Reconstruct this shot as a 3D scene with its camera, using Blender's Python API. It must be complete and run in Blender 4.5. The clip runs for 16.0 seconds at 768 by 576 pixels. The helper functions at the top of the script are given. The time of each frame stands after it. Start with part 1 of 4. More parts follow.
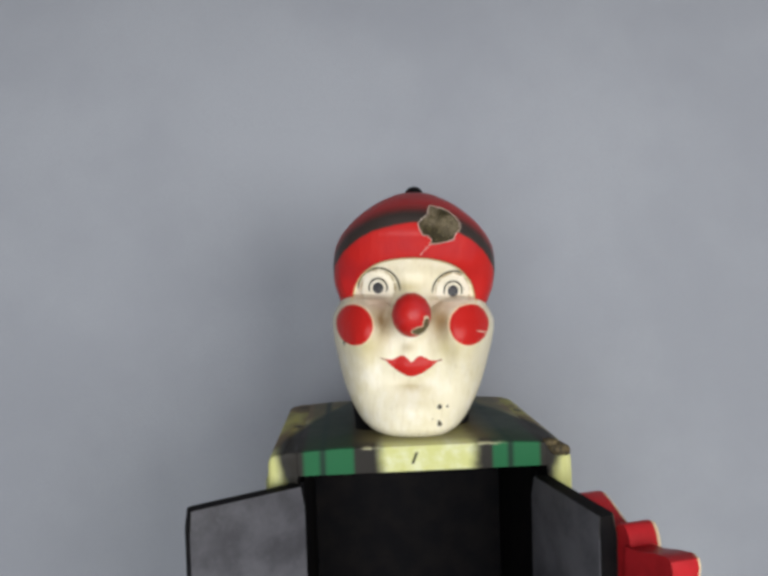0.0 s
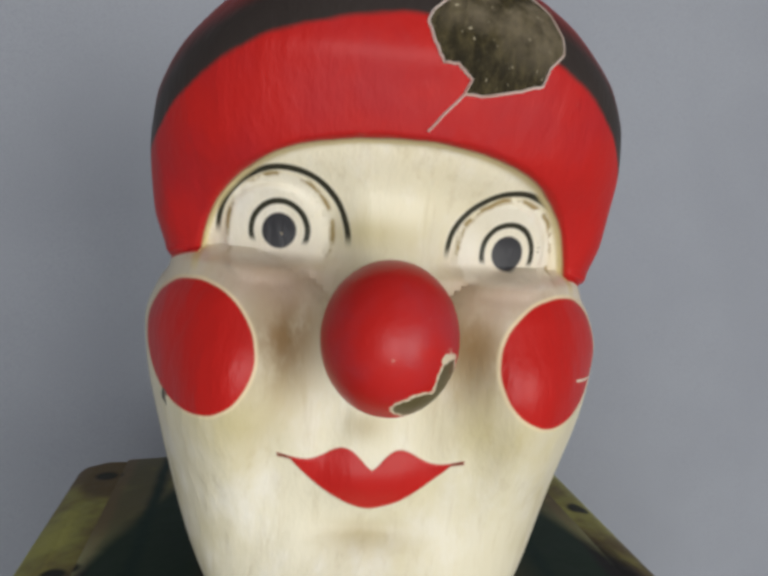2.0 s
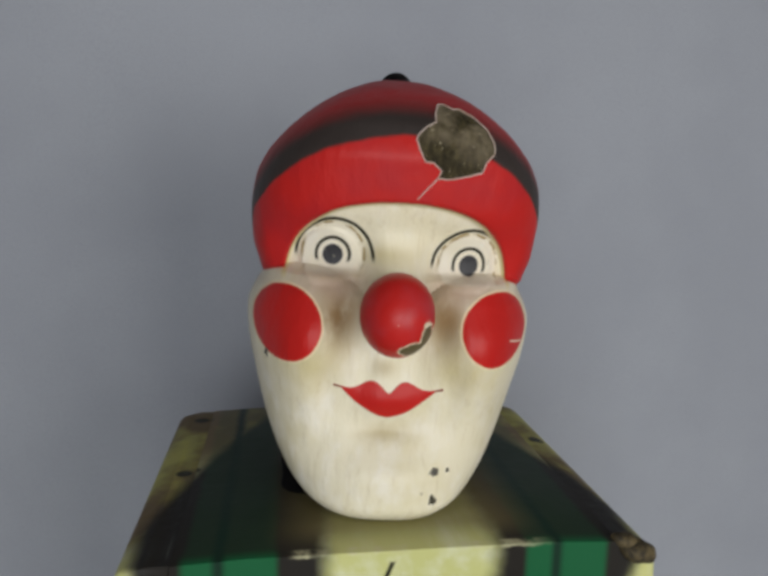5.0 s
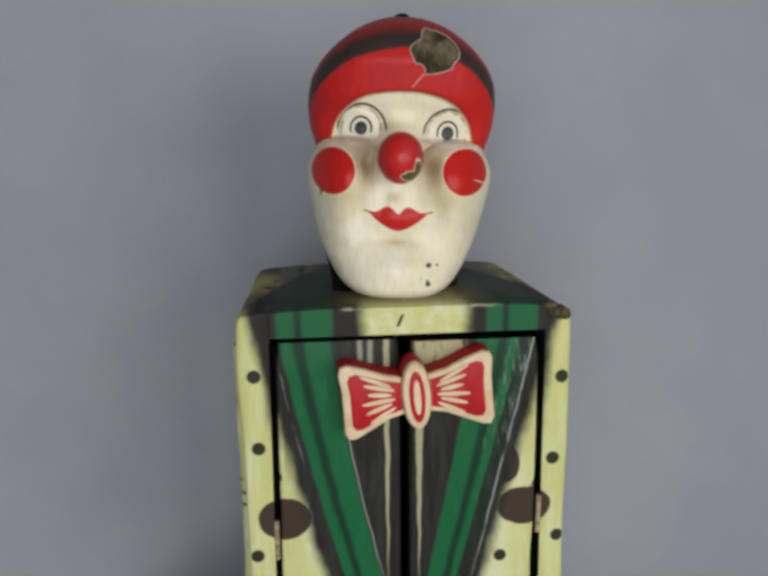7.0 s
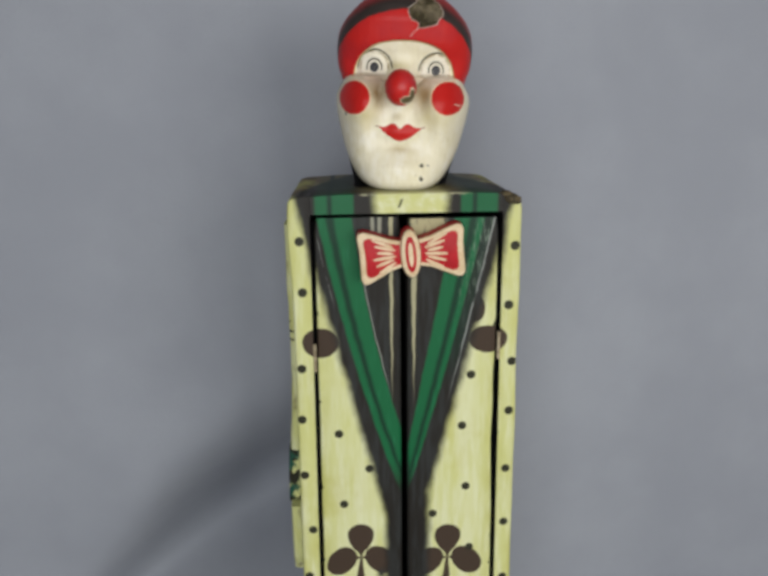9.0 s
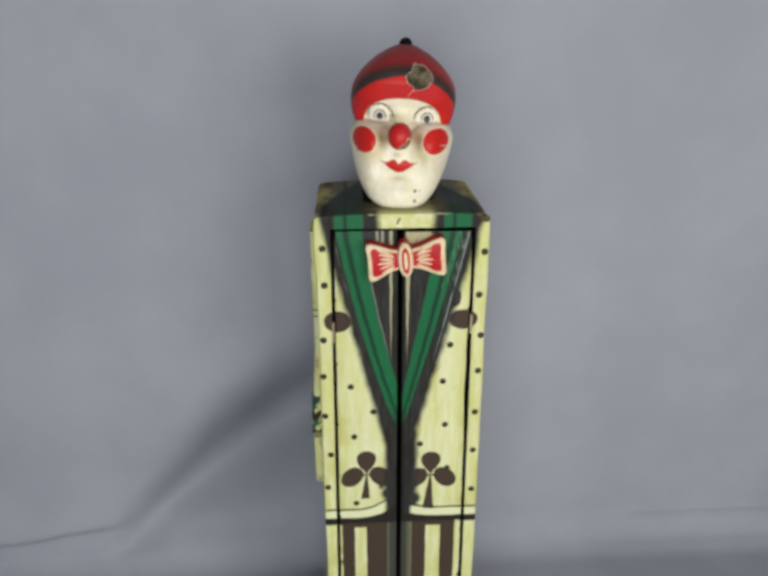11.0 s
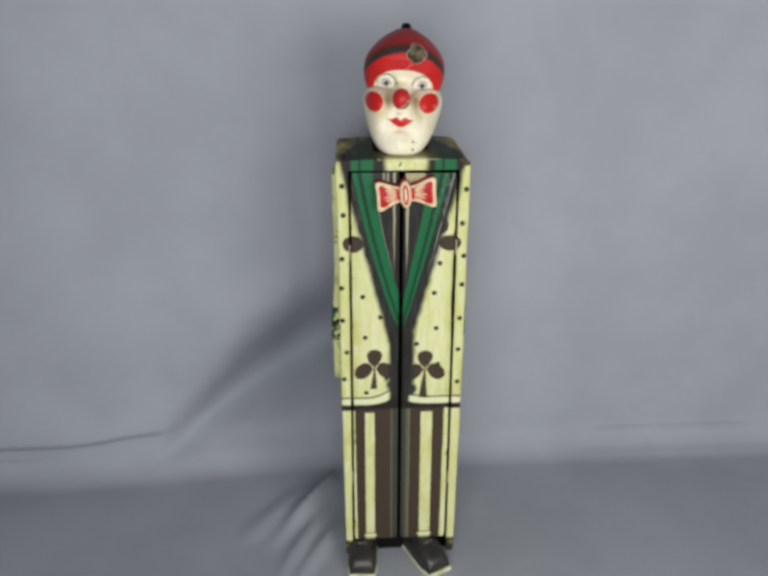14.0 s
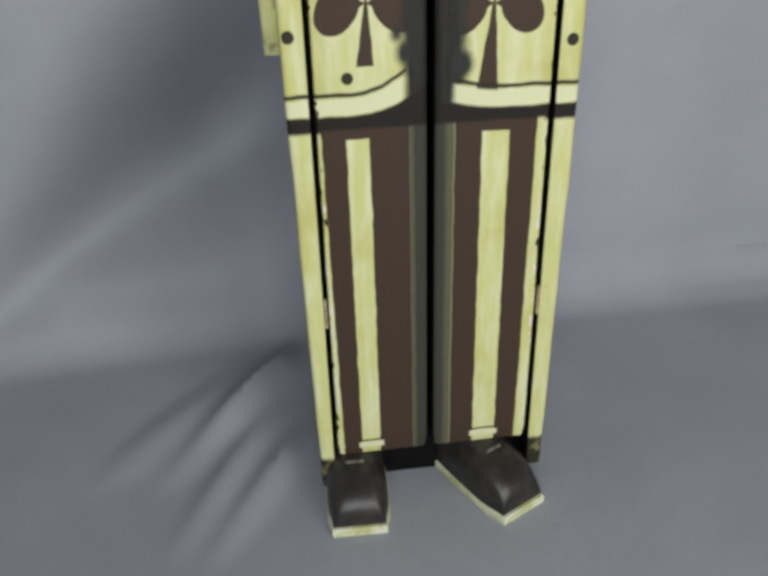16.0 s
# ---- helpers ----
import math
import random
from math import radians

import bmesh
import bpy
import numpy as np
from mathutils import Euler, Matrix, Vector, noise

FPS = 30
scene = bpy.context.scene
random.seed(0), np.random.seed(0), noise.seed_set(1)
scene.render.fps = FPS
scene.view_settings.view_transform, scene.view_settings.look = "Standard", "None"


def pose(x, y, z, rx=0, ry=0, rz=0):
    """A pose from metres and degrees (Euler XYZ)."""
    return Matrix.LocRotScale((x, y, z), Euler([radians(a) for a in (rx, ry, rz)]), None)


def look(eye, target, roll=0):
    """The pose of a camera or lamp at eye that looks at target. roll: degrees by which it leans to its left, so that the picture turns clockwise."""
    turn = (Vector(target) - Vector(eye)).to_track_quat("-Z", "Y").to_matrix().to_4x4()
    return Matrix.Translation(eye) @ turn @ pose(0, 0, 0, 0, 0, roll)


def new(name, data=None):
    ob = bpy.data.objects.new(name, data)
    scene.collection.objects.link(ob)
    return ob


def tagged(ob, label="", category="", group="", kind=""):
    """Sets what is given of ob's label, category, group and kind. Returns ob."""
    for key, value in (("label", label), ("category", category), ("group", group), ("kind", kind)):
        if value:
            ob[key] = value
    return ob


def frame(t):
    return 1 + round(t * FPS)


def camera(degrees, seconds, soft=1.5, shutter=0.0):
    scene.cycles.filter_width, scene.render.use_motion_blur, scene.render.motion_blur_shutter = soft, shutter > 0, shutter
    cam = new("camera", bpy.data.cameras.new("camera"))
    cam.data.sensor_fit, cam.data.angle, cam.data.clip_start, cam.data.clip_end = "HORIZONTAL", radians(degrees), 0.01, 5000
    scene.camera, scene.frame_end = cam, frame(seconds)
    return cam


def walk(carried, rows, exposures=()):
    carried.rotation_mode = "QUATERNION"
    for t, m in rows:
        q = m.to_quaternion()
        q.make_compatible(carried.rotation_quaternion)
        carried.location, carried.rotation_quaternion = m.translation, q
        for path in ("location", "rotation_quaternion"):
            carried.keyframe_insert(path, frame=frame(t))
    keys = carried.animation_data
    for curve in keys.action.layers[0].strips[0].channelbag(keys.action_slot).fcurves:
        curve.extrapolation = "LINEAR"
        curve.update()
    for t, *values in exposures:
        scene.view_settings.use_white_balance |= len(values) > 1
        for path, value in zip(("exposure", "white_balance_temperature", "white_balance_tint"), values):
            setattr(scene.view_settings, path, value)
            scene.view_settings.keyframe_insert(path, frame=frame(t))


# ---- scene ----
cam = camera(58.9, 16.0, 3.6)
PATH = [
    (0, (-0.047, -0.478, 0.966), (0.049, 1.519, 0.909), -1.8),
    (0.5, (-0.047, -0.335, 0.972), (0.139, 1.651, 0.838), -0.6),
    (1, (-0.041, -0.223, 0.967), (0.263, 1.738, 0.724), 0.3),
    (1.5, (-0.038, -0.16, 0.9640), (0.282, 1.796, 0.6940), 1.4),
    (2, (-0.03, -0.131, 0.9620), (0.315, 1.819, 0.6790), 2.3),
    (2.5, (-0.028, -0.119, 0.9600), (0.288, 1.834, 0.6610), 1.8),
    (3, (-0.032, -0.138, 0.9720), (0.269, 1.817, 0.6780), 1.6),
    (3.5, (-0.037, -0.144, 0.9700), (0.252, 1.814, 0.6790), 1.9),
    (6, (-0.049, -0.330, 0.987), (0.222, 1.619, 0.625), 0.5),
    (6.5, (-0.05, -0.366, 0.958), (0.168, 1.582, 0.558), -0.3),
    (7, (-0.056, -0.418, 0.938), (0.13, 1.533, 0.538), -0.6),
    (7.5, (-0.056, -0.463, 0.932), (0.124, 1.483, 0.509), -0.8),
    (8, (-0.052, -0.524, 0.914), (0.096, 1.429, 0.505), -1.0),
    (8.5, (-0.056, -0.61, 0.896), (0.058, 1.343, 0.472), 0.4),
    (9, (-0.051, -0.62, 0.922), (0.039, 1.306, 0.390), -0.7),
    (11.5, (-0.073, -0.868, 1.087), (0.016, 0.96, 0.282), -0.1),
    (12, (-0.085, -0.943, 1.088), (0.014, 0.866, 0.241), -0.4),
    (12.5, (-0.085, -0.99, 1.077), (0.031, 0.808, 0.209), 0.9),
    (13, (-0.087, -1.018, 1.082), (0.01, 0.781, 0.214), -0.5),
    (13.5, (-0.088, -1.055, 1.097), (0.003, 0.752, 0.245), -0.9),
    (14, (-0.082, -1.064, 1.098), (0.003, 0.756, 0.274), -0.1),
    (14.5, (-0.096, -1.004, 1.046), (0.06, 0.8, 0.197), 0.2),
    (15, (-0.086, -0.850, 0.928), (0.085, 0.921, 0.015), -0.4),
    (15.5, (-0.088, -0.663, 0.734), (0.099, 1.076, -0.236), -1.5),
    (16, (-0.098, -0.503, 0.508), (0.091, 1.241, -0.454), -2.0),
]
EXPOSURES = [(0, -0.17), (0.5, -0.3), (1.0, -0.36), (1.5, -0.4), (2.0, -0.48), (2.5, -0.58), (3.5, -0.62), (6, -0.66), (7, -0.60), (7.5, -0.56), (8, -0.55), (9, -0.48), (11.5, -0.26), (14, -0.24), (15, -0.28), (15.5, -0.33), (16, -0.32)]
walk(cam, [(t, look(eye, target, roll)) for t, eye, target, roll in PATH], EXPOSURES)

# ---- light ----
world = bpy.data.worlds.new("world")
scene.world = world
world.use_nodes = True
world.node_tree.nodes["Background"].inputs[0].default_value = (0.55, 0.6, 0.68, 1)
world.node_tree.nodes["Background"].inputs[1].default_value = 0.3


def area_lamp(name, eye, target, width, height, watts, colour):
    lamp = bpy.data.lights.new(name, "AREA")
    lamp.shape, lamp.size, lamp.size_y, lamp.energy, lamp.color = "RECTANGLE", width, height, watts, colour
    ob = new(name, lamp)
    ob.matrix_basis = look(eye, target)
    return ob


# two added area lamps, set in openings of the unseen south wall
area_lamp("right_key_lamp", (1.00, -1.84, 0.95), (0.60, 0.1, 0.80), 1.10, 1.10, 31, (1.0, 0.98, 0.95))
area_lamp("front_fill_lamp", (-0.30, -1.84, 0.95), (-0.20, 0.1, 0.80), 1.10, 1.10, 29, (0.96, 0.98, 1.0))

# ---- small node language for paint ----
TREE = None


class S:
    """A value in the current node tree."""

    def __init__(self, socket):
        self.socket = socket

    def __add__(self, o): return op("ADD", self, o)
    def __radd__(self, o): return op("ADD", o, self)
    def __sub__(self, o): return op("SUBTRACT", self, o)
    def __rsub__(self, o): return op("SUBTRACT", o, self)
    def __mul__(self, o): return op("MULTIPLY", self, o)
    def __rmul__(self, o): return op("MULTIPLY", o, self)
    def __truediv__(self, o): return op("DIVIDE", self, o)


def plug(socket, value):
    if isinstance(value, S):
        TREE.links.new(value.socket, socket)
    else:
        socket.default_value = value


def op(kind, *values):
    node = TREE.nodes.new("ShaderNodeMath")
    node.operation = kind
    for socket, value in zip(node.inputs, values):
        plug(socket, value)
    return S(node.outputs[0])


def vmin(*v):
    out = v[0]
    for o in v[1:]:
        out = op("MINIMUM", out, o)
    return out


def vmax(*v):
    out = v[0]
    for o in v[1:]:
        out = op("MAXIMUM", out, o)
    return out


def mag(v): return op("ABSOLUTE", v)
def power(v, e): return op("POWER", v, e)
def bell(v, c, s): return op("EXPONENT", -1.0 * power(mag((v - c) / s), 2.0))


def step(v, a, b):
    """0 at a, 1 at b, smooth between."""
    node = TREE.nodes.new("ShaderNodeMapRange")
    node.interpolation_type = "SMOOTHSTEP"
    for i, value in enumerate((v, a, b, 0.0, 1.0)):
        plug(node.inputs[i], value)
    return S(node.outputs[0])


def inside(distance, soft=0.0004):
    """1 where a signed distance is negative."""
    return step(distance, soft, -soft)


def oval(x, z, cx, cz, rx, rz):
    r = power(power(mag((x - cx) / rx), 2.0) + power(mag((z - cz) / rz), 2.0), 0.5)
    return (r - 1.0) * min(rx, rz)


def blend(a, b, mask):
    node = TREE.nodes.new("ShaderNodeMix")
    node.data_type = "RGBA"
    plug(node.inputs[0], mask)
    for socket, value in ((node.inputs[6], a), (node.inputs[7], b)):
        if isinstance(value, S):
            TREE.links.new(value.socket, socket)
        else:
            socket.default_value = (*value, 1)
    return S(node.outputs[2])


def grain(x, y, z, scale, detail=4.0, rough=0.6):
    vec = TREE.nodes.new("ShaderNodeCombineXYZ")
    for socket, value in zip(vec.inputs, (x, y, z)):
        plug(socket, value)
    node = TREE.nodes.new("ShaderNodeTexNoise")
    TREE.links.new(vec.outputs[0], node.inputs["Vector"])
    node.inputs["Scale"].default_value = scale
    node.inputs["Detail"].default_value = detail
    node.inputs["Roughness"].default_value = rough
    return S(node.outputs[0])


def paint(name, recipe, shift=(0, 0, 0), coat=0.0, shine=0.13):
    """A material from recipe(x, y, z), which gives colour, roughness and height in metres."""
    global TREE
    mat = bpy.data.materials.new(name)
    mat.use_nodes = True
    TREE = mat.node_tree
    shader = TREE.nodes["Principled BSDF"]
    place = TREE.nodes.new("ShaderNodeTexCoord")
    split = TREE.nodes.new("ShaderNodeSeparateXYZ")
    TREE.links.new(place.outputs["Object"], split.inputs[0])
    x, y, z = (S(split.outputs[i]) + shift[i] for i in range(3))
    colour, rough, height = recipe(x, y, z)
    if isinstance(colour, S):
        TREE.links.new(colour.socket, shader.inputs["Base Color"])
    else:
        shader.inputs["Base Color"].default_value = (*colour, 1)
    plug(shader.inputs["Roughness"], rough)
    shader.inputs["Specular IOR Level"].default_value = shine
    shader.inputs["Coat Weight"].default_value = coat
    shader.inputs["Coat Roughness"].default_value = 0.25
    if height is not None:
        bump = TREE.nodes.new("ShaderNodeBump")
        bump.inputs["Distance"].default_value = 1.0
        bump.inputs["Strength"].default_value = 1.0
        plug(bump.inputs["Height"], height)
        TREE.links.new(bump.outputs[0], shader.inputs["Normal"])
    return mat


# ---- colours ----
CREAM = (0.565, 0.575, 0.235)
CREAM_PALE = (0.66, 0.675, 0.42)
CREAM_OLD = (0.47, 0.45, 0.12)
SOOT = (0.019, 0.017, 0.014)
SOOT_COOL = (0.030, 0.032, 0.030)
BROWN = (0.056, 0.038, 0.026)
GREEN = (0.010, 0.115, 0.042)
GREEN_DARK = (0.007, 0.030, 0.017)
RED = (0.50, 0.015, 0.012)
IVORY = (0.79, 0.735, 0.555)
IVORY_OLD = (0.64, 0.57, 0.33)
SPOT = (0.030, 0.030, 0.018)


def old_cream(x, y, z):
    """Hand-brushed cream with streaks down the grain."""
    streak = grain(x * 4.0, y * 4.0, z * 0.6, 24.0, 5.0, 0.6)
    cloud = grain(x, y, z, 14.0, 3.0)
    col = blend(CREAM, CREAM_PALE, step(streak, 0.38, 0.72))
    col = blend(col, CREAM_OLD, step(cloud, 0.48, 0.78) * 0.8)
    return blend(col, CREAM_OLD, step(grain(x * 4.0, y, z * 0.5, 60.0, 3.0), 0.62, 0.78) * 0.4)


def brush_height(x, y, z):
    return grain(x * 4.0, y * 4.0, z, 45.0, 4.0) * 0.0005 + grain(x, y, z, 500.0, 2.0) * 0.00012


def wobble(x, z, amount=0.0014):
    n = grain(x, 0.0, z, 55.0, 2.0)
    m = grain(x + 3.0, 0.0, z, 55.0, 2.0)
    return x + (n - 0.5) * amount * 2.0, z + (m - 0.5) * amount * 2.0


SIDE_DOTS = [(-0.100, 0.797), (-0.099, 0.748), (-0.103, 0.671), (-0.105, 0.617), (-0.105, 0.555), (-0.099, 0.491), (-0.105, 0.435),
             (0.102, 0.789), (0.098, 0.731), (0.103, 0.673), (0.102, 0.620), (0.101, 0.555), (0.101, 0.492), (0.102, 0.424), (0.102, 0.325)]
DOOR_DOTS = [(-0.069, 0.600), (-0.066, 0.520), (-0.039, 0.560), (-0.065, 0.405), (0.055, 0.605), (0.060, 0.536), (0.026, 0.505), (0.063, 0.660),
             (0.038, 0.389), (0.065, 0.463)]


def front_recipe(x, y, z):
    """The painted coat, lapels, clubs, hem and striped trousers on the front."""
    x0, z0 = x, z
    # cream turns olive towards the seams and outer edges, paler mid-panel
    edge_olive = vmax(bell(mag(x), 0.0870, 0.009), bell(mag(x), 0.1130, 0.008)) * step(grain(x, y, z * 0.35, 38.0, 3.0), 0.34, 0.62)
    base = blend(old_cream(x, y, z), (0.40, 0.39, 0.085), edge_olive * 0.6)
    base = blend(base, (0.70, 0.71, 0.48), bell(mag(x), 0.055, 0.022) * step(grain(x * 2.0, y, z * 0.4, 20.0, 3.0), 0.36, 0.60) * 0.55)
    x, z = wobble(x, z)
    up = step(z, 0.372, 0.374)
    # soft dark shading round the lapels and down the middle
    left_edge = vmin(-0.0865 + (0.766 - z) * 0.245, -0.023)
    right_edge = vmax(0.0760 - (0.746 - z) * 0.255, 0.021)
    fuzz = (grain(x0, 0.0, z0 * 0.6, 70.0, 3.0) - 0.5) * 0.008
    dark = step(x + fuzz, left_edge - 0.0055, left_edge + 0.0045) * step(x + fuzz, right_edge + 0.0065, right_edge - 0.0045)
    shade = blend(SOOT, SOOT_COOL, step(grain(x0 * 4.0, 0.0, z0 * 0.5, 30.0), 0.4, 0.65))
    # clubs at the seams
    clubs = vmin(oval(x, z, -0.084, 0.697, 0.0175, 0.0150), oval(x, z, 0.079, 0.697, 0.0185, 0.0140),
                 oval(x, z, 0.0655, 0.728, 0.0095, 0.014))
    # large clubs above the hem
    for cx, cz, low in ((-0.0495, 0.455, 0.413), (0.0420, 0.451, 0.386)):
        stem = vmax(mag(x - cx + (cz - z) * 0.05) - 0.0012 - (cz - z) * 0.12, z - cz - 0.006, low - z)
        clubs = vmin(clubs, oval(cx + (x - cx) * (1.0 - (z - cz - 0.0235) * 16.0), z, cx, cz + 0.0235, 0.0132, 0.0165), oval(x, z + (x - cx) * -0.30, cx - 0.0205, cz + 0.0025, 0.0162, 0.0162),
                     oval(x, z + (x - cx) * 0.30, cx + 0.0205, cz + 0.0025, 0.0162, 0.0162), stem)
        clubs = vmin(clubs, vmax(mag(z - cz) - mag(x - cx) * 0.55, mag(x - cx) - 0.014), vmax(mag(x - cx) - (z - cz) * 0.50, z - cz - 0.018))
    col = blend(base, BROWN, inside(clubs, 0.0006) * up)
    dots = oval(x0, z0, *SIDE_DOTS[0], 0.0045, 0.0045)
    for cx, cz in SIDE_DOTS[1:]:
        dots = vmin(dots, oval(x0, z0, cx, cz, 0.0045, 0.0045))
    for cx, cz in DOOR_DOTS:
        dots = vmin(dots, oval(x0, z0, cx, cz, 0.0044, 0.0044))
    col = blend(col, SPOT, inside(dots + fuzz * 0.08, 0.0007))
    col = blend(col, shade, dark)
    # lapels: green bands, each with a dark line and a pale rim
    drop = 0.812 - z
    for side in (-1.0, 1.0):
        if side < 0:
            outer = drop * 0.185 + drop * drop * 0.29 - 0.082
            inner = drop * 0.120 + drop * drop * 0.42 - 0.050
            band = vmax(outer - x, x - inner, x + 0.0045, 0.528 - z)
        else:
            outer = 0.072 - drop * 0.215 - drop * drop * 0.15
            inner = 0.044 - drop * 0.192
            band = vmax(x - outer, inner - x, 0.0005 - x, 0.526 - z)
        tone = blend(GREEN, (0.020, 0.17, 0.075), step(grain(x0 * 4.0, 0.0, z0 * 0.5, 45.0), 0.52, 0.72) * 0.6)
        col = blend(col, tone, inside(band, 0.0014) * step(z, 0.524, 0.572))
        line = outer + (inner - outer) * 0.36
        col = blend(col, GREEN_DARK, inside(mag(x - line) - (0.0036 - drop * 0.007), 0.0022) * inside(band, 0.001) * step(z, 0.530, 0.560) * 0.92)
        if side > 0:
            rim = 0.0815 - drop * 0.230
            flank = inside(vmax(outer - x, x - rim), 0.001) * step(z, 0.64, 0.70)
            col = blend(col, GREEN_DARK, flank * 0.5)
            worn = step(grain(x0 * 5.0, 0.0, z0 * 0.8, 90.0), 0.48, 0.70) * step(z, 0.70, 0.80) * inside(vmax(x - rim, outer - 0.008 - x), 0.002)
            col = blend(col, (0.22, 0.29, 0.22), worn * 0.7)
            col = blend(col, (0.34, 0.36, 0.33), inside(mag(x - rim) - 0.0005, 0.0009) * step(z, 0.62, 0.70) * step(grain(x0, 0.0, z0, 40.0), 0.30, 0.55))
        else:
            col = blend(col, (0.36, 0.36, 0.32), inside(mag(x - inner - 0.0012) - 0.0003, 0.0006) * step(z, 0.64, 0.67) * step(z, 0.775, 0.76))
            col = blend(col, (0.25, 0.26, 0.24), inside(mag(x - outer + 0.004) - 0.0002, 0.0006) * step(z, 0.73, 0.75) * step(grain(x0, 0.0, z0, 50.0), 0.42, 0.58))
    # shirt front
    shirt = step(z, 0.62, 0.68)
    for cx, wide in ((-0.0150, 0.0019), (0.0062, 0.0027)):
        col = blend(col, (0.42, 0.40, 0.24), inside(mag(x - cx) - wide * step(z, 0.60, 0.80), 0.0008) * shirt * 0.9)
    collar = vmax(mag(x - 0.020) - 0.017, 0.8000 - z + (x - 0.02) * 0.35)
    col = blend(col, (0.44, 0.40, 0.22), inside(collar, 0.0025) * step(grain(x0 * 3.0, 0.0, z0, 60.0), 0.34, 0.50) * 0.9)
    for cx in (-0.0255, -0.0320):
        col = blend(col, (0.36, 0.36, 0.27), inside(vmax(mag(x - cx) - 0.0016, 0.796 - z), 0.0012) * 0.75)
    # hem of the coat
    curl = power(vmax(0.0, 1.0 - mag(x + 0.003) / 0.060), 2.0) * (1.0 - step(x, -0.004, 0.0) * 0.62)
    gap = mag(x + 0.003) + step(x, -0.003, 0.0) * 0.004
    hem = 0.3935 + curl * 0.034
    col = blend(col, SPOT, inside(mag(z - hem) - 0.0015, 0.0012) * step(gap, 0.017, 0.021))
    trim = vmax(z - hem + 0.003, (0.379 + curl * 0.022) - z)
    col = blend(col, CREAM_PALE, inside(trim, 0.0015) * step(gap, 0.018, 0.024))
    knobs = vmin(oval(x, z, 0.0190, 0.4105, 0.0085, 0.0095), oval(x, z, -0.0280, 0.4340, 0.0040, 0.0052), oval(x, z, -0.0225, 0.4210, 0.0062, 0.0085))
    col = blend(col, SOOT_COOL, inside(knobs + fuzz * 0.5, 0.0036))
    # trousers
    below = inside(z - (0.378 + curl * 0.022), 0.0012)
    legs = blend(old_cream(x0, y, z0), BROWN, inside(vmax(mag(x + 0.0535) - 0.0335, -0.2), 0.0008))
    legs = blend(legs, BROWN, inside(mag(x - 0.0465) - 0.0335, 0.0008))
    stripe = vmin(mag(x + 0.0595 + (0.35 - z) * 0.004) - 0.0088, mag(x - 0.0475 - (0.35 - z) * 0.005) - 0.0108)
    legs = blend(legs, old_cream(x0 + 1.0, y, z0), inside(vmax(stripe, z - 0.360), 0.0007))
    middle = step(mag(x + 0.0025), 0.0215, 0.0155)
    legs = blend(legs, SOOT_COOL, middle * 0.97)
    legs = blend(legs, (0.15, 0.15, 0.085), inside(mag(x - 0.0115) - 0.0028, 0.0030) * 0.6)
    legs = blend(legs, (0.32, 0.31, 0.17), inside(mag(x - 0.0148) - 0.0006, 0.0009) * 0.75)
    legs = blend(legs, (0.16, 0.15, 0.08), inside(mag(x + 0.0175) - 0.0007, 0.0012) * 0.6)
    legs = blend(legs, SOOT, step(z, 0.366, 0.370) * step(mag(x), 0.16, 0.15))
    cuff = inside(vmax(mag(z - 0.060) - 0.0035, stripe - 0.003), 0.0008)
    legs = blend(legs, CREAM_PALE, cuff)
    legs = blend(legs, SPOT, inside(vmax(mag(z - 0.0655) - 0.0010, stripe - 0.003), 0.0006))
    col = blend(col, legs, below)
    col = blend(col, SOOT, inside(vmax(mag(z - 0.3705) - 0.0045, 0.086 - mag(x)), 0.002))
    foot = step(z0 + fuzz, 0.050, 0.044)
    col = blend(col, blend(SPOT, (0.20, 0.19, 0.08), step(grain(x0, y, z0, 55.0), 0.45, 0.6)), foot)
    # dark shading at the shoulders
    for side in (-1.0, 1.0):
        corner = vmin(oval(x, z, 0.0875 * side, 0.8375, 0.0115, 0.0170), oval(x, z, 0.0885 * side, 0.800, 0.0042, 0.034)) + fuzz * 0.7
        col = blend(col, SOOT, step(corner, 0.004, -0.004) * step(mag(x), 0.0865, 0.0870) * step(y, 0.010, 0.002))
    top = step(z0, 0.826, 0.832) * step(y, 0.004, 0.03)
    tan = blend((0.17, 0.12, 0.055), CREAM_OLD, step(grain(x0, y, z0, 22.0), 0.40, 0.66))
    arch = mag(x) + fuzz + power(vmax(y, 0.0) / 0.17, 1.5) * 0.058
    col = blend(col, blend(tan, SOOT, step(arch, 0.1125, 0.1035)), top)
    bolts = vmin(oval(x0, y, -0.0945, 0.157, 0.0045, 0.0040), oval(x0, y, 0.0960, 0.111, 0.0045, 0.0040), oval(x0, y, -0.0945, 0.082, 0.0040, 0.0035))
    col = blend(col, SPOT, inside(bolts, 0.001) * step(z0, 0.832, 0.834))
    # chipped edges along the door seams
    seam = vmin(mag(x0 + 0.0860 + (0.82 - z0) * 0.0098), mag(x0 - 0.0860 - (0.82 - z0) * 0.0073))
    flake = grain(x0, 0.0, z0 * 0.7, 95.0, 3.0)
    col = blend(col, (0.72, 0.68, 0.56), inside(seam - step(flake, 0.50, 0.70) * 0.0042, 0.0005) * step(z0, 0.37, 0.33) * step(flake, 0.46, 0.50))
    col = blend(col, SPOT, inside(seam - step(flake, 0.46, 0.30) * 0.0045, 0.0006) * step(flake, 0.47, 0.43))
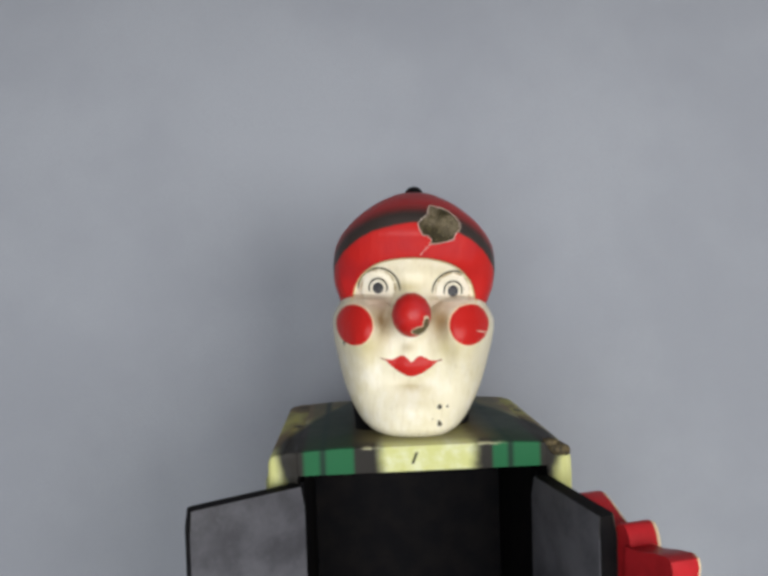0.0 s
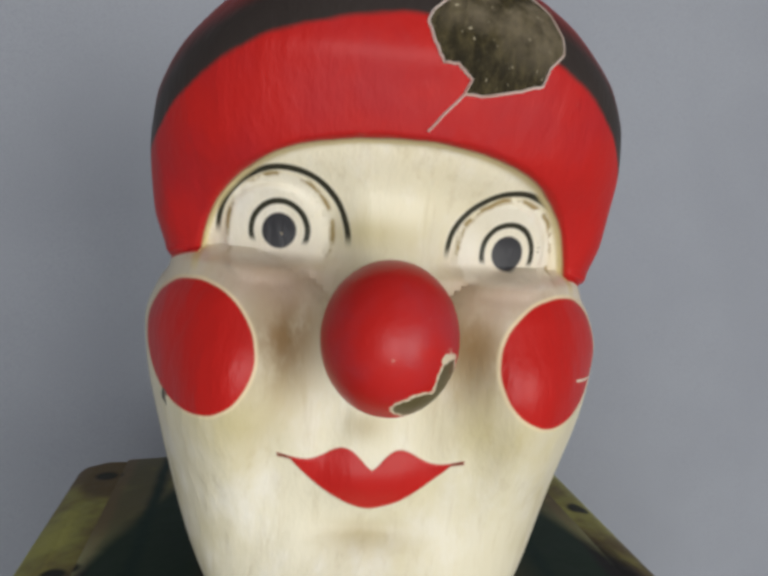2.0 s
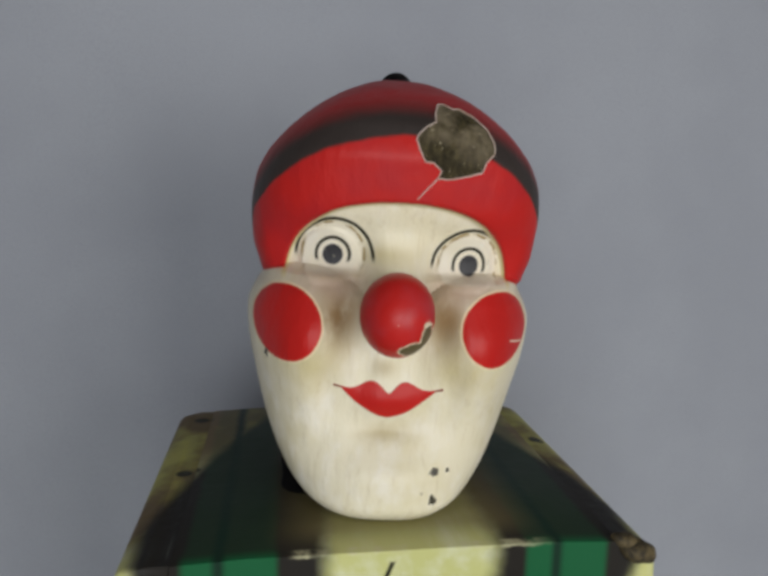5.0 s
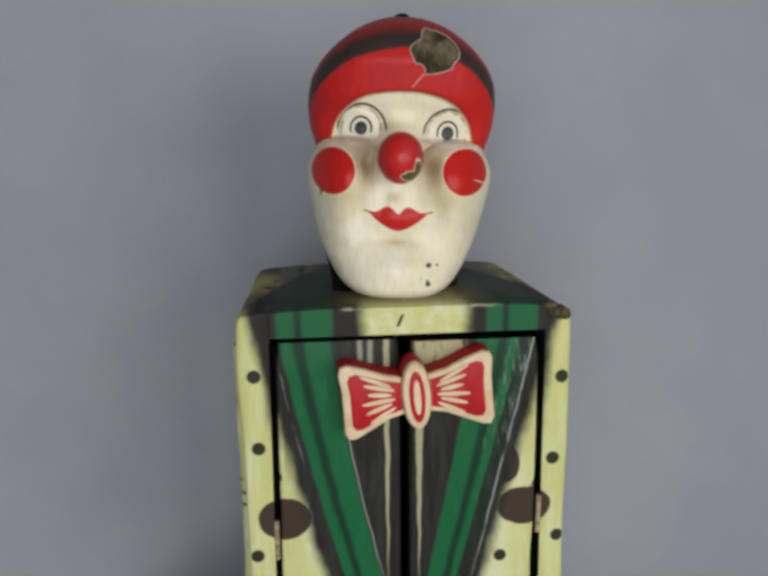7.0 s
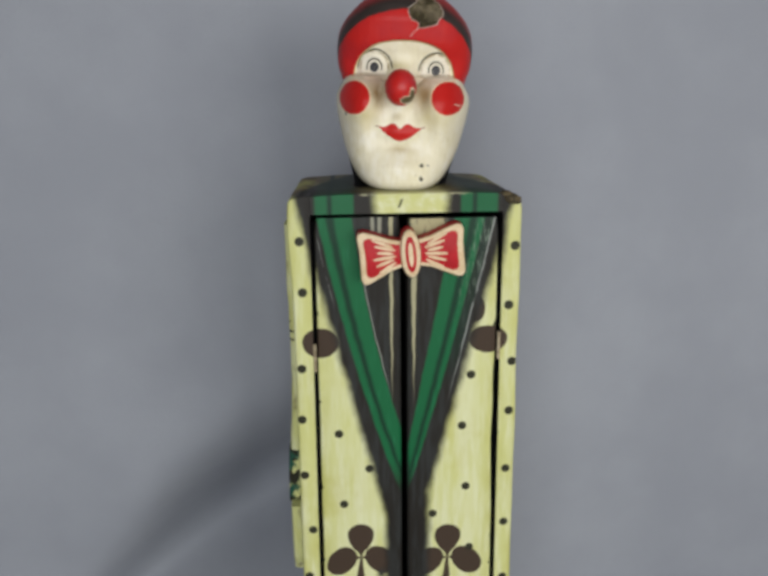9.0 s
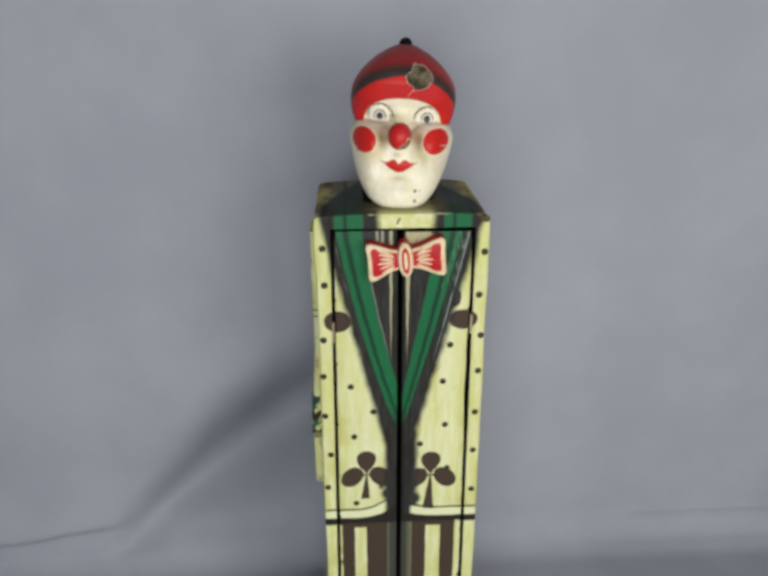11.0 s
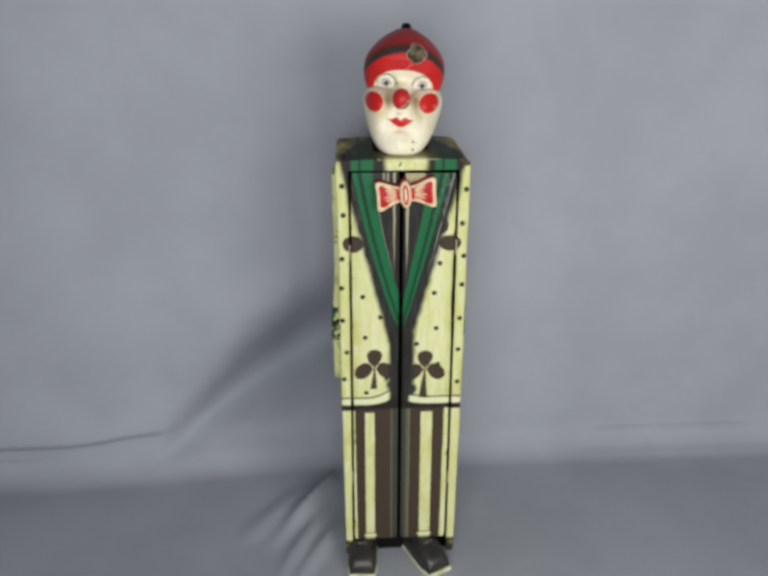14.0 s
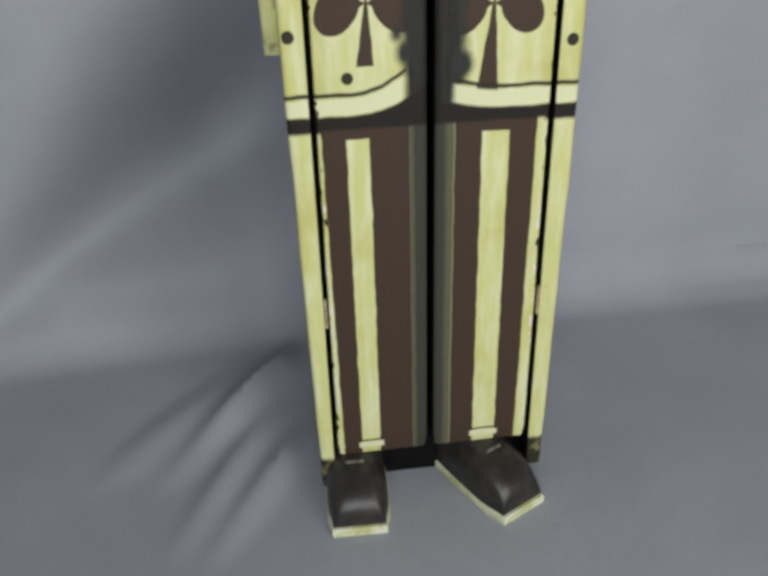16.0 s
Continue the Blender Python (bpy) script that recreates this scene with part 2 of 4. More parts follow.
    # small chips
    chips = step(grain(x0, y, z0, 130.0, 3.0), 0.735, 0.75) * step(grain(x0, y, z0, 9.0), 0.50, 0.62)
    col = blend(col, (0.40, 0.36, 0.26), chips * 0.7)
    rough = 0.40 + grain(x0, y, z0, 40.0) * 0.22
    return col, rough, brush_height(x0, y, z0)


def lid_recipe(x, y, z):
    """Shoulders: cream in the middle, dark shading and green bands."""
    x0 = x
    x, q = wobble(x, y)
    soft = (grain(x0, y, z, 45.0, 3.0) - 0.5) * 0.010
    col = old_cream(x0, z, y)
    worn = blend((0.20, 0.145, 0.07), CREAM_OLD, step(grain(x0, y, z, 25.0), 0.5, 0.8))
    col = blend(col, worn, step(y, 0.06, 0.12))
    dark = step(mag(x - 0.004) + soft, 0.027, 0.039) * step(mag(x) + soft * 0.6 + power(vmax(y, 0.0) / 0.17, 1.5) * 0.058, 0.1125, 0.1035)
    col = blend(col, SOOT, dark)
    for a, b in ((-0.0845, -0.0490), (0.0500, 0.0840)):
        band = mag(x - (a + b) / 2) - (b - a) / 2
        # green painted weaker on the top face, where it lies in shade
        fade = 1.0 - step(y, -0.002, 0.006) * 0.78
        col = blend(col, GREEN, inside(band, 0.002) * fade)
        col = blend(col, GREEN_DARK, inside(mag(x - (a * 0.62 + b * 0.38)) - 0.0022, 0.002) * inside(band, 0.002))
    bolts = vmin(oval(x0, y, -0.093, 0.157, 0.005, 0.0035), oval(x0, y, 0.098, 0.111, 0.005, 0.0035), oval(x0, y, -0.091, 0.085, 0.004, 0.003))
    col = blend(col, SPOT, inside(bolts, 0.001))
    nick = vmax(mag(x0 + 0.006 + (z - 0.831) * -0.4) - 0.0010, mag(z - 0.831) - 0.004, y - 0.002)
    col = blend(col, SPOT, inside(nick, 0.0006))
    edge = vmax(mag(z - 0.8435) - 0.0018, mag(y + 0.004) - 0.004)
    col = blend(col, CREAM_OLD, inside(edge, 0.001) * step(grain(x0, y, z, 60.0), 0.45, 0.6) * 0.6)
    nibble = (grain(x0, y, z, 160.0, 3.0) - 0.5) * 0.004
    ridge = inside(vmax(mag(z - 0.8394 + nibble) - 0.0007, mag(y) - 0.0030), 0.0006)
    col = blend(col, (0.60, 0.58, 0.36), ridge * step(grain(x0, 0.0, 0.0, 30.0, 3.0), 0.46, 0.56) * step(mag(x0 - 0.004), 0.060, 0.036) * 0.8)
    # the chin's shadow, painted as tan over the middle of the top
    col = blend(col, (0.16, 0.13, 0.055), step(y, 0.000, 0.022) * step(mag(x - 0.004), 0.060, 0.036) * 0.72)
    return col, 0.36 + grain(x0, y, z, 40.0) * 0.2, grain(x0, z, y, 40.0, 3.0) * 0.0005


def hat_edge(u, w):
    """Negative on the face, positive on the hat."""
    r = power(power(mag(u / 0.0480), 2.4) + power(vmax(w - 0.099, 0.0) / 0.0360, 2.4), 1 / 2.4)
    return (r - 1.0) * 0.04


def head_recipe(u, v, w):
    u0, w0 = u, w
    u, w = wobble(u, w, 0.0007)
    streak = grain(u0 * 1.6, v * 1.6, w0 * 0.8, 60.0, 5.0)
    col = blend(IVORY, (0.84, 0.80, 0.675), step(streak, 0.45, 0.7))
    old = step(grain(u0, v, w0, 38.0, 4.0), 0.50, 0.72)
    col = blend(col, IVORY_OLD, old * 0.40)
    brush = step(grain(u0 * 5.0, v * 5.0, w0 * 0.7, 70.0, 3.0), 0.52, 0.72)
    col = blend(col, (0.48, 0.39, 0.22), brush * 0.22)
    col = blend(col, (0.60, 0.50, 0.22), step(grain(u0, v, w0 * 0.5, 22.0, 3.0), 0.48, 0.70) * 0.20)
    # beside the nose and under the eyes: yellowed varnish with shadow painted in
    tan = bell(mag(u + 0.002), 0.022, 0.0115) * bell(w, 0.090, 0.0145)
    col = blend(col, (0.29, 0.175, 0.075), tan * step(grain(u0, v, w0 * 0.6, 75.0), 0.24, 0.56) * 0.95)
    # yellowed varnish on the jaw
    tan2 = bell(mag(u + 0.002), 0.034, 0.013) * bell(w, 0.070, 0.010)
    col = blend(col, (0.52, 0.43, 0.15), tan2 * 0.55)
    # rosy brown on the cheek tops
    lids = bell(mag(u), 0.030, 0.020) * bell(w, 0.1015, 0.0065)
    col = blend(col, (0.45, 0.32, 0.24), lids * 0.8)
    # browner under the lower lip, between the eyes and above the mouth
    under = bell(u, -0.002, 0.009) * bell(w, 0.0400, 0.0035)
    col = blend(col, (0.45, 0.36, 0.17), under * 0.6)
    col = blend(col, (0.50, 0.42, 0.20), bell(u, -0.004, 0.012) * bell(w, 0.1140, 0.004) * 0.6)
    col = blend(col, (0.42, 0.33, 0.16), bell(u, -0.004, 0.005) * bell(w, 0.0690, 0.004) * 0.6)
    # eyes
    for cx, cz in ((-0.0276, 0.1123), (0.0300, 0.1108)):
        r = power(power(mag(u - cx), 2.0) + power(mag((w - cz) / 1.02), 2.0), 0.5)
        over = step(w, cz - 0.0035, cz - 0.0015)
        white = inside(r - 0.0130, 0.0006) * step(w, cz - 0.008, cz - 0.006)
        col = blend(col, (0.80, 0.76, 0.68), white * 0.35)
        frill = mag(r - 0.0131 - (grain(u0, v, w0, 160.0) - 0.5) * 0.0016) - 0.0005
        col = blend(col, (0.30, 0.21, 0.07), inside(frill, 0.0006) * step(w, cz - 0.007, cz - 0.003) * step(grain(u0, v, w0, 190.0), 0.40, 0.55))
        col = blend(col, SPOT, inside(mag(r - 0.0069) - 0.0007, 0.0003) * over)
        col = blend(col, (0.040, 0.040, 0.044), inside(r - 0.0042, 0.0003))
        brow = power(power(mag(u - cx - 0.0005), 2.0) + power(mag((w - cz + 0.0015) / 1.0), 2.0), 0.5)
        col = blend(col, SPOT, inside(mag(brow - 0.0163) - 0.0007, 0.0003) * step(w, cz - 0.003, cz + 0.001))
    # cheeks
    for cx, cz, cr in ((-0.0455, 0.0848, 0.0152), (0.0424, 0.0865, 0.0160)):
        d = oval(u, w, cx, cz, cr, 0.0150)
        col = blend(col, (0.80, 0.66, 0.42), inside(mag(d) - 0.0007, 0.0005))
        col = blend(col, RED, inside(d, 0.0003))
    scratch = vmax(mag(w - 0.0815 + (u - 0.05) * 0.2) - 0.0003, mag(u - 0.0525) - 0.004)
    col = blend(col, IVORY, inside(scratch, 0.0002))
    # lips
    a = mag(u + 0.0012) / 0.0230
    top = 0.0584 + bell(a, 0.30, 0.25) * 0.0042 - bell(a, 0.0, 0.13) * 0.0012 + power(a, 3.0) * 0.0022
    low = 0.0581 - vmax(0.0, 1.0 - power(a / 0.86, 1.6)) * 0.0110 + power(a, 3.0) * 0.0016
    lips = vmax(w - top, low - w, (a - 1.0) * 0.02)
    col = blend(col, RED, inside(lips, 0.00035))
    col = blend(col, (0.16, 0.035, 0.02), inside(lips, 0.00035) * step(a, 0.80, 0.92))
    # chips in the chin
    chin = vmin(oval(u, w, 0.0205, 0.0255, 0.0023, 0.0017), oval(u, w, 0.0205, 0.0130, 0.0016, 0.0020), oval(u, w, 0.026, 0.0255, 0.0012, 0.0008), oval(u, w, -0.0535, 0.0700, 0.0007, 0.0013))
    chin = chin + (grain(u0, v, w0, 330.0) - 0.5) * 0.0050
    col = blend(col, (0.06, 0.055, 0.04), inside(chin, 0.0002))
    # back of the head
    col = blend(col, SOOT, step(v + (grain(u0, v, w0, 60.0) - 0.5) * 0.006 + step(w, 0.062, 0.03) * 0.014, -0.006, 0.001))
    # hat
    edge = hat_edge(u, w)
    cheek = oval(mag(u + 0.0005), w, 0.0420, 0.0830, 0.0262, 0.0225)
    hat = inside(-1.0 * edge, 0.0003) * step(w, 0.0962, 0.0970) * inside(-1.0 * cheek, 0.0004)
    col = blend(col, (0.66, 0.56, 0.30), inside(mag(edge) - 0.0009, 0.0005) * step(w, 0.100, 0.104))
    felt = blend(RED, (0.44, 0.016, 0.018), step(grain(u0, v, w0, 30.0), 0.4, 0.65))
    rise = power(vmax(0.0, 1.0 - power(mag(u / 0.0690), 2.0)), 0.5)
    brim = 0.104 + 0.0560 * rise - vmax(v + 0.034, 0.0) * 0.62
    fuzz = (grain(u0 * 0.6, v, w0, 80.0) - 0.5) * 0.003
    band = step(w + fuzz, brim - 0.0008, brim + 0.0012) * step(w + fuzz, brim + 0.019, brim + 0.007)
    felt = blend(felt, (0.36, 0.020, 0.022), step(w, brim, brim + 0.01))
    felt = blend(felt, (0.035, 0.027, 0.024), band)
    col = blend(col, felt, hat)
    spots = step(grain(u0, v, w0, 240.0, 2.0), 0.745, 0.755) * step(grain(u0, v, w0, 20.0), 0.5, 0.6)
    col = blend(col, (0.35, 0.30, 0.20), spots * 0.6)
    rough = 0.30 + grain(u0, v, w0, 60.0) * 0.20 + hat * 0.12
    height = grain(u0 * 1.6, v * 1.6, w0 * 0.6, 70.0, 4.0) * 0.0009 + hat * 0.0004 + inside(lips, 0.001) * 0.0003
    return col, rough, height


def nose_recipe(x, y, z):
    col = blend(RED, (0.44, 0.03, 0.035), step(grain(x, y, z, 60.0), 0.4, 0.7))
    d = vmin(oval(x, z, 0.0062, -0.0106, 0.0052, 0.0028), oval(x, z, 0.0104, -0.0062, 0.0020, 0.0055))
    d = d + (grain(x, y, z, 240.0, 3.0) - 0.5) * 0.0032
    col = blend(col, (0.72, 0.62, 0.44), inside(d - 0.0005, 0.0002))
    col = blend(col, (0.115, 0.092, 0.040), inside(d, 0.0002))
    specks = step(grain(x, y, z, 500.0, 1.0), 0.74, 0.76) * bell(x, 0.004, 0.004) * bell(z, -0.003, 0.005)
    col = blend(col, IVORY, specks)
    col = blend(col, (0.60, 0.42, 0.16), step(y, 0.0035, 0.0060))
    return col, 0.34 + grain(x, y, z, 90.0) * 0.16, grain(x, y, z, 150.0, 3.0) * 0.0003


def wood_recipe(x, y, z):
    g = grain(x * 2.0, y, z, 220.0, 5.0, 0.75)
    col = blend((0.022, 0.018, 0.009), (0.090, 0.072, 0.032), step(g, 0.36, 0.74))
    # lighter brown near the top, with bright reflection put into the colour
    col = blend(col, (0.25, 0.205, 0.135), step(grain(x, y, z, 90.0), 0.34, 0.62) * step(z + x * 0.3, 0.154, 0.172) * 0.85)
    col = blend(col, (0.50, 0.44, 0.30), step(grain(x, y, z, 700.0, 1.0), 0.70, 0.78) * 0.8)
    return col, 0.55, g * 0.0012


def cloth_recipe(x, y, z):
    weave = grain(x, y, z, 900.0, 2.0)
    cloud = grain(x, y, z, 3.0, 4.0)
    col = blend((0.318, 0.334, 0.372), (0.362, 0.380, 0.418), step(cloud, 0.35, 0.65))
    col = blend(col, (0.285, 0.302, 0.338), step(weave, 0.4, 0.7) * 0.4)
    return col, 0.88, weave * 0.0004 + grain(x, y, z, 25.0, 3.0) * 0.0008


def plain_recipe(a, b, rough, scale=30.0, height=0.0004):
    def recipe(x, y, z):
        n = grain(x, y, z, scale, 5.0)
        m = grain(x, y, z, scale * 6.0, 3.0)
        return blend(blend(a, b, step(n, 0.35, 0.7)), b, step(m, 0.5, 0.75) * 0.4), rough + (m - 0.5) * 0.2, n * height
    return recipe


HINGE_X = 0.0885
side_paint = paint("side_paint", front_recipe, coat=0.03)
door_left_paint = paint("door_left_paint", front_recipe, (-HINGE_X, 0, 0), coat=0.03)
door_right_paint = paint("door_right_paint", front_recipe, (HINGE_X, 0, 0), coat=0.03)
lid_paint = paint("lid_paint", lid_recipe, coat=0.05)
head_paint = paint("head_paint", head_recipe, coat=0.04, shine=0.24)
nose_paint = paint("nose_paint", nose_recipe, coat=0.06, shine=0.28)
bare_wood = paint("bare_wood", wood_recipe)
rim_paint = paint("broken_paint_edge", plain_recipe((0.88, 0.76, 0.68), (0.72, 0.56, 0.46), 0.6, 200.0))
cloth = paint("grey_cloth", cloth_recipe)
black_paint = paint("black_paint", plain_recipe((0.005, 0.005, 0.006), (0.009, 0.008, 0.008), 0.6, 50.0), shine=0.04)
door_back = paint("door_back_paint", plain_recipe((0.055, 0.055, 0.062), (0.10, 0.10, 0.112), 0.42, 28.0))
bow_red = paint("bow_red", plain_recipe((0.46, 0.020, 0.026), (0.36, 0.016, 0.02), 0.4, 70.0))
bow_cream = paint("bow_cream", plain_recipe((0.74, 0.60, 0.40), (0.62, 0.46, 0.27), 0.42, 90.0))
shoe_paint = paint("shoe_paint", plain_recipe((0.020, 0.019, 0.018), (0.040, 0.037, 0.033), 0.36, 60.0), coat=0.1, shine=0.35)
worn_mark = paint("worn_mark", plain_recipe((0.22, 0.20, 0.18), (0.10, 0.09, 0.08), 0.6, 200.0))
sole_paint = paint("sole_paint", plain_recipe((0.66, 0.68, 0.52), (0.44, 0.46, 0.20), 0.5, 60.0))
brass = paint("worn_hinge", plain_recipe((0.42, 0.36, 0.24), (0.16, 0.12, 0.07), 0.45, 300.0))
chipped_corner = paint("chipped_corner", plain_recipe((0.030, 0.026, 0.018), (0.13, 0.10, 0.05), 0.6, 160.0))
white_paint = paint("white_paint", plain_recipe((0.74, 0.74, 0.72), (0.66, 0.66, 0.63), 0.45, 20.0))
wall_paint = paint("wall_paint", plain_recipe((0.36, 0.36, 0.37), (0.32, 0.32, 0.33), 0.85, 4.0))
board_paint = paint("floor_board", plain_recipe((0.28, 0.20, 0.13), (0.20, 0.14, 0.09), 0.5, 6.0))


# ---- mesh helpers ----
def link(name, bm, material, parent=None, label="", smooth=True):
    bmesh.ops.recalc_face_normals(bm, faces=bm.faces)
    mesh = bpy.data.meshes.new(name)
    bm.to_mesh(mesh)
    bm.free()
    for m in (material if isinstance(material, list) else [material]):
        mesh.materials.append(m)
    if smooth:
        for f in mesh.polygons:
            f.use_smooth = True
        mesh.set_sharp_from_angle(angle=radians(40))
    ob = new(name, mesh)
    if parent:
        ob.parent = parent
    return tagged(ob, label)


def part(name, bm, material, parent, label="", smooth=True):
    return link(name, bm, material, parent, label, smooth)


def loft(bm, rings, cap=True, closed=True):
    """A skin over rings of equally many points."""
    made = [[bm.verts.new(p) for p in ring] for ring in rings]
    n = len(made[0])
    for a, b in zip(made, made[1:]):
        for i in range(n if closed else n - 1):
            bm.faces.new((a[i], a[(i + 1) % n], b[(i + 1) % n], b[i]))
    if cap:
        bm.faces.new(made[0][::-1])
        bm.faces.new(made[-1])
    return made


def rounded(x0, x1, y0, y1, radii, steps=3):
    """A rectangle with rounded corners; radii at (x0,y0), (x1,y0), (x1,y1), (x0,y1)."""
    out = []
    for (cx, cy, sx, sy, a0), r in zip(((x0, y0, 1, 1, 180), (x1, y0, -1, 1, 270), (x1, y1, -1, -1, 0), (x0, y1, 1, -1, 90)), radii):
        for k in range(steps + 1):
            a = radians(a0 + 90 * k / steps)
            out.append((cx + sx * r + r * math.cos(a), cy + sy * r + r * math.sin(a)))
    return out


def box(bm, x0, x1, y0, y1, z0, z1, r=0.002):
    ring = rounded(x0, x1, y0, y1, (r,) * 4)
    inner = rounded(x0 + r * 0.6, x1 - r * 0.6, y0 + r * 0.6, y1 - r * 0.6, (r * 0.6,) * 4)
    loft(bm, [[(x, y, z0) for x, y in inner], [(x, y, z0 + r * 0.6) for x, y in ring],
              [(x, y, z1 - r * 0.6) for x, y in ring], [(x, y, z1) for x, y in inner]])


def slab(bm, outline, y0, y1, bevel=0.002):
    """An outline in x and z given thickness along y, with a bevelled front at y0."""
    n = len(outline)

    def shrunk(by):
        out = []
        for i, (x, z) in enumerate(outline):
            (ax, az), (bx, bz) = outline[i - 1], outline[(i + 1) % n]
            tx, tz = bx - ax, bz - az
            k = math.hypot(tx, tz) or 1
            nx, nz = tz / k, -tx / k
            out.append((x - nx * by, z - nz * by))
        return out
    area = sum(outline[i - 1][0] * outline[i][1] - outline[i][0] * outline[i - 1][1] for i in range(n))
    sign = 1 if area > 0 else -1
    a, b = shrunk(sign * bevel), shrunk(sign * bevel * 0.3)
    loft(bm, [[(x, y1, z) for x, z in outline], [(x, y0 + bevel, z) for x, z in outline],
              [(x, y0 + bevel * 0.3, z) for x, z in b], [(x, y0, z) for x, z in a]])


def ball(bm, centre, rx, ry, rz, rings=24, around=40):
    top = bm.verts.new((centre[0], centre[1], centre[2] + rz))
    low = bm.verts.new((centre[0], centre[1], centre[2] - rz))
    rows = []
    for i in range(1, rings):
        a = math.pi * i / rings
        rows.append([bm.verts.new((centre[0] + rx * math.sin(a) * math.cos(2 * math.pi * k / around),
                                   centre[1] + ry * math.sin(a) * math.sin(2 * math.pi * k / around),
                                   centre[2] + rz * math.cos(a))) for k in range(around)])
    for k in range(around):
        j = (k + 1) % around
        bm.faces.new((top, rows[0][k], rows[0][j]))
        bm.faces.new((low, rows[-1][j], rows[-1][k]))
        for a, b in zip(rows, rows[1:]):
            bm.faces.new((a[k], b[k], b[j], a[j]))


def table(points):
    xs, ys = zip(*points)
    h = [b - a for a, b in zip(xs, xs[1:])]
    d = [(b - a) / k for a, b, k in zip(ys, ys[1:], h)]
    m = [d[0]] + [0 if p * q <= 0 else 2 * p * q / (p + q) for p, q in zip(d, d[1:])] + [d[-1]]

    def value(x):
        x = min(max(x, xs[0]), xs[-1])
        i = max(j for j in range(len(h)) if xs[j] <= x)
        t = (x - xs[i]) / h[i]
        return ((1 + 2 * t) * (1 - t) ** 2 * ys[i] + t * (1 - t) ** 2 * h[i] * m[i]
                + t * t * (3 - 2 * t) * ys[i + 1] + t * t * (t - 1) * h[i] * m[i + 1])
    return value


def smooth01(v, a, b):
    t = min(max((v - a) / (b - a), 0), 1)
    return t * t * (3 - 2 * t)


def gauss(v, c, s):
    return math.exp(-((v - c) / s) ** 2)


# ---- the setting: cloth backdrop and an added, unseen room ----
LAMP_OPENINGS = ((-0.88, 0.28), (0.42, 1.58))
SILL, HEAD_Z, SOUTH = 0.37, 1.53, -1.90


def plain_box(bm, x0, x1, y0, y1, z0, z1):
    v = [bm.verts.new((x, y, z)) for z in (z0, z1) for x, y in ((x0, y0), (x1, y0), (x1, y1), (x0, y1))]
    for f in ((3, 2, 1, 0), (4, 5, 6, 7), (0, 1, 5, 4), (1, 2, 6, 5), (2, 3, 7, 6), (3, 0, 4, 7)):
        bm.faces.new([v[k] for k in f])


def room():
    for name, dims in (("floor", (-2.2, 2.2, SOUTH, 1.6, -0.14, -0.04)), ("wall_north", (-2.2, 2.2, 1.6, 1.7, -0.14, 2.5)),
                       ("wall_east", (2.2, 2.3, SOUTH - 0.1, 1.7, -0.14, 2.5)),
                       ("wall_west", (-2.3, -2.2, SOUTH - 0.1, 1.7, -0.14, 2.5)), ("ceiling", (-2.3, 2.3, SOUTH - 0.1, 1.7, 2.5, 2.6))):
        bm = bmesh.new()
        x0, x1, y0, y1, z0, z1 = dims
        box(bm, x0, x1, y0, y1, z0, z1, 0.004)
        ob = link(name, bm, board_paint if name == "floor" else wall_paint)
        tagged(ob, "plain wooden boards of the unseen added floor" if name == "floor" else "plain surface of the unseen added room", name.split("_")[0], kind="structure")
    # unseen wall behind the viewer, added with two openings for the lamps
    bm = bmesh.new()
    y0, y1 = SOUTH - 0.1, SOUTH
    plain_box(bm, -2.2, 2.2, y0, y1, -0.14, SILL)
    plain_box(bm, -2.2, 2.2, y0, y1, HEAD_Z, 2.5)
    edges = [-2.2] + [x for pair in LAMP_OPENINGS for x in pair] + [2.2]
    for a, b in zip(edges[::2], edges[1::2]):
        plain_box(bm, a, b, y0, y1, SILL, HEAD_Z)
    tagged(link("wall_south", bm, wall_paint, smooth=False), "unseen plain wall, added with two openings for the lamps", "wall", kind="structure")
    # made-up windows round the two lamps, out of view
    for n, (a, b) in enumerate(LAMP_OPENINGS):
        window = tagged(new(f"window_{n + 1}"), "unseen white wooden window, added to hold an area lamp", "window", kind="structure")
        for dims in ((a, a + 0.05, SILL, HEAD_Z), (b - 0.05, b, SILL, HEAD_Z), (a + 0.05, b - 0.05, SILL, SILL + 0.05), (a + 0.05, b - 0.05, HEAD_Z - 0.05, HEAD_Z),
                     ((a + b) / 2 - 0.02, (a + b) / 2 + 0.02, SILL + 0.05, HEAD_Z - 0.05)):
            bm = bmesh.new()
            box(bm, dims[0], dims[1], SOUTH - 0.08, SOUTH - 0.03, dims[2], dims[3], 0.004)
            part("added_window_frame", bm, white_paint, window)
        bm = bmesh.new()
        box(bm, a - 0.03, b + 0.03, SOUTH + 0.002, SOUTH + 0.035, SILL - 0.03, SILL - 0.002, 0.004)
        part("added_window_sill", bm, white_paint, window)


def cloth_point(x, s):
    """Along the cloth: s runs over the floor, round the bend and up the hanging part."""
    bend_y = 0.275 - 0.05 * smooth01(-x, 0.15, 0.8)
    r = 0.075
    arc = r * math.pi / 2
    if s < bend_y:
        p, n = (s, 0.0), (0.0, 1.0)
    elif s < bend_y + arc:
        a = (s - bend_y) / r
        p, n = (bend_y + r * math.sin(a), r - r * math.cos(a)), (-math.sin(a), math.cos(a))
    else:
        p, n = (bend_y + r, r + s - bend_y - arc), (-1.0, 0.0)
    return p, n


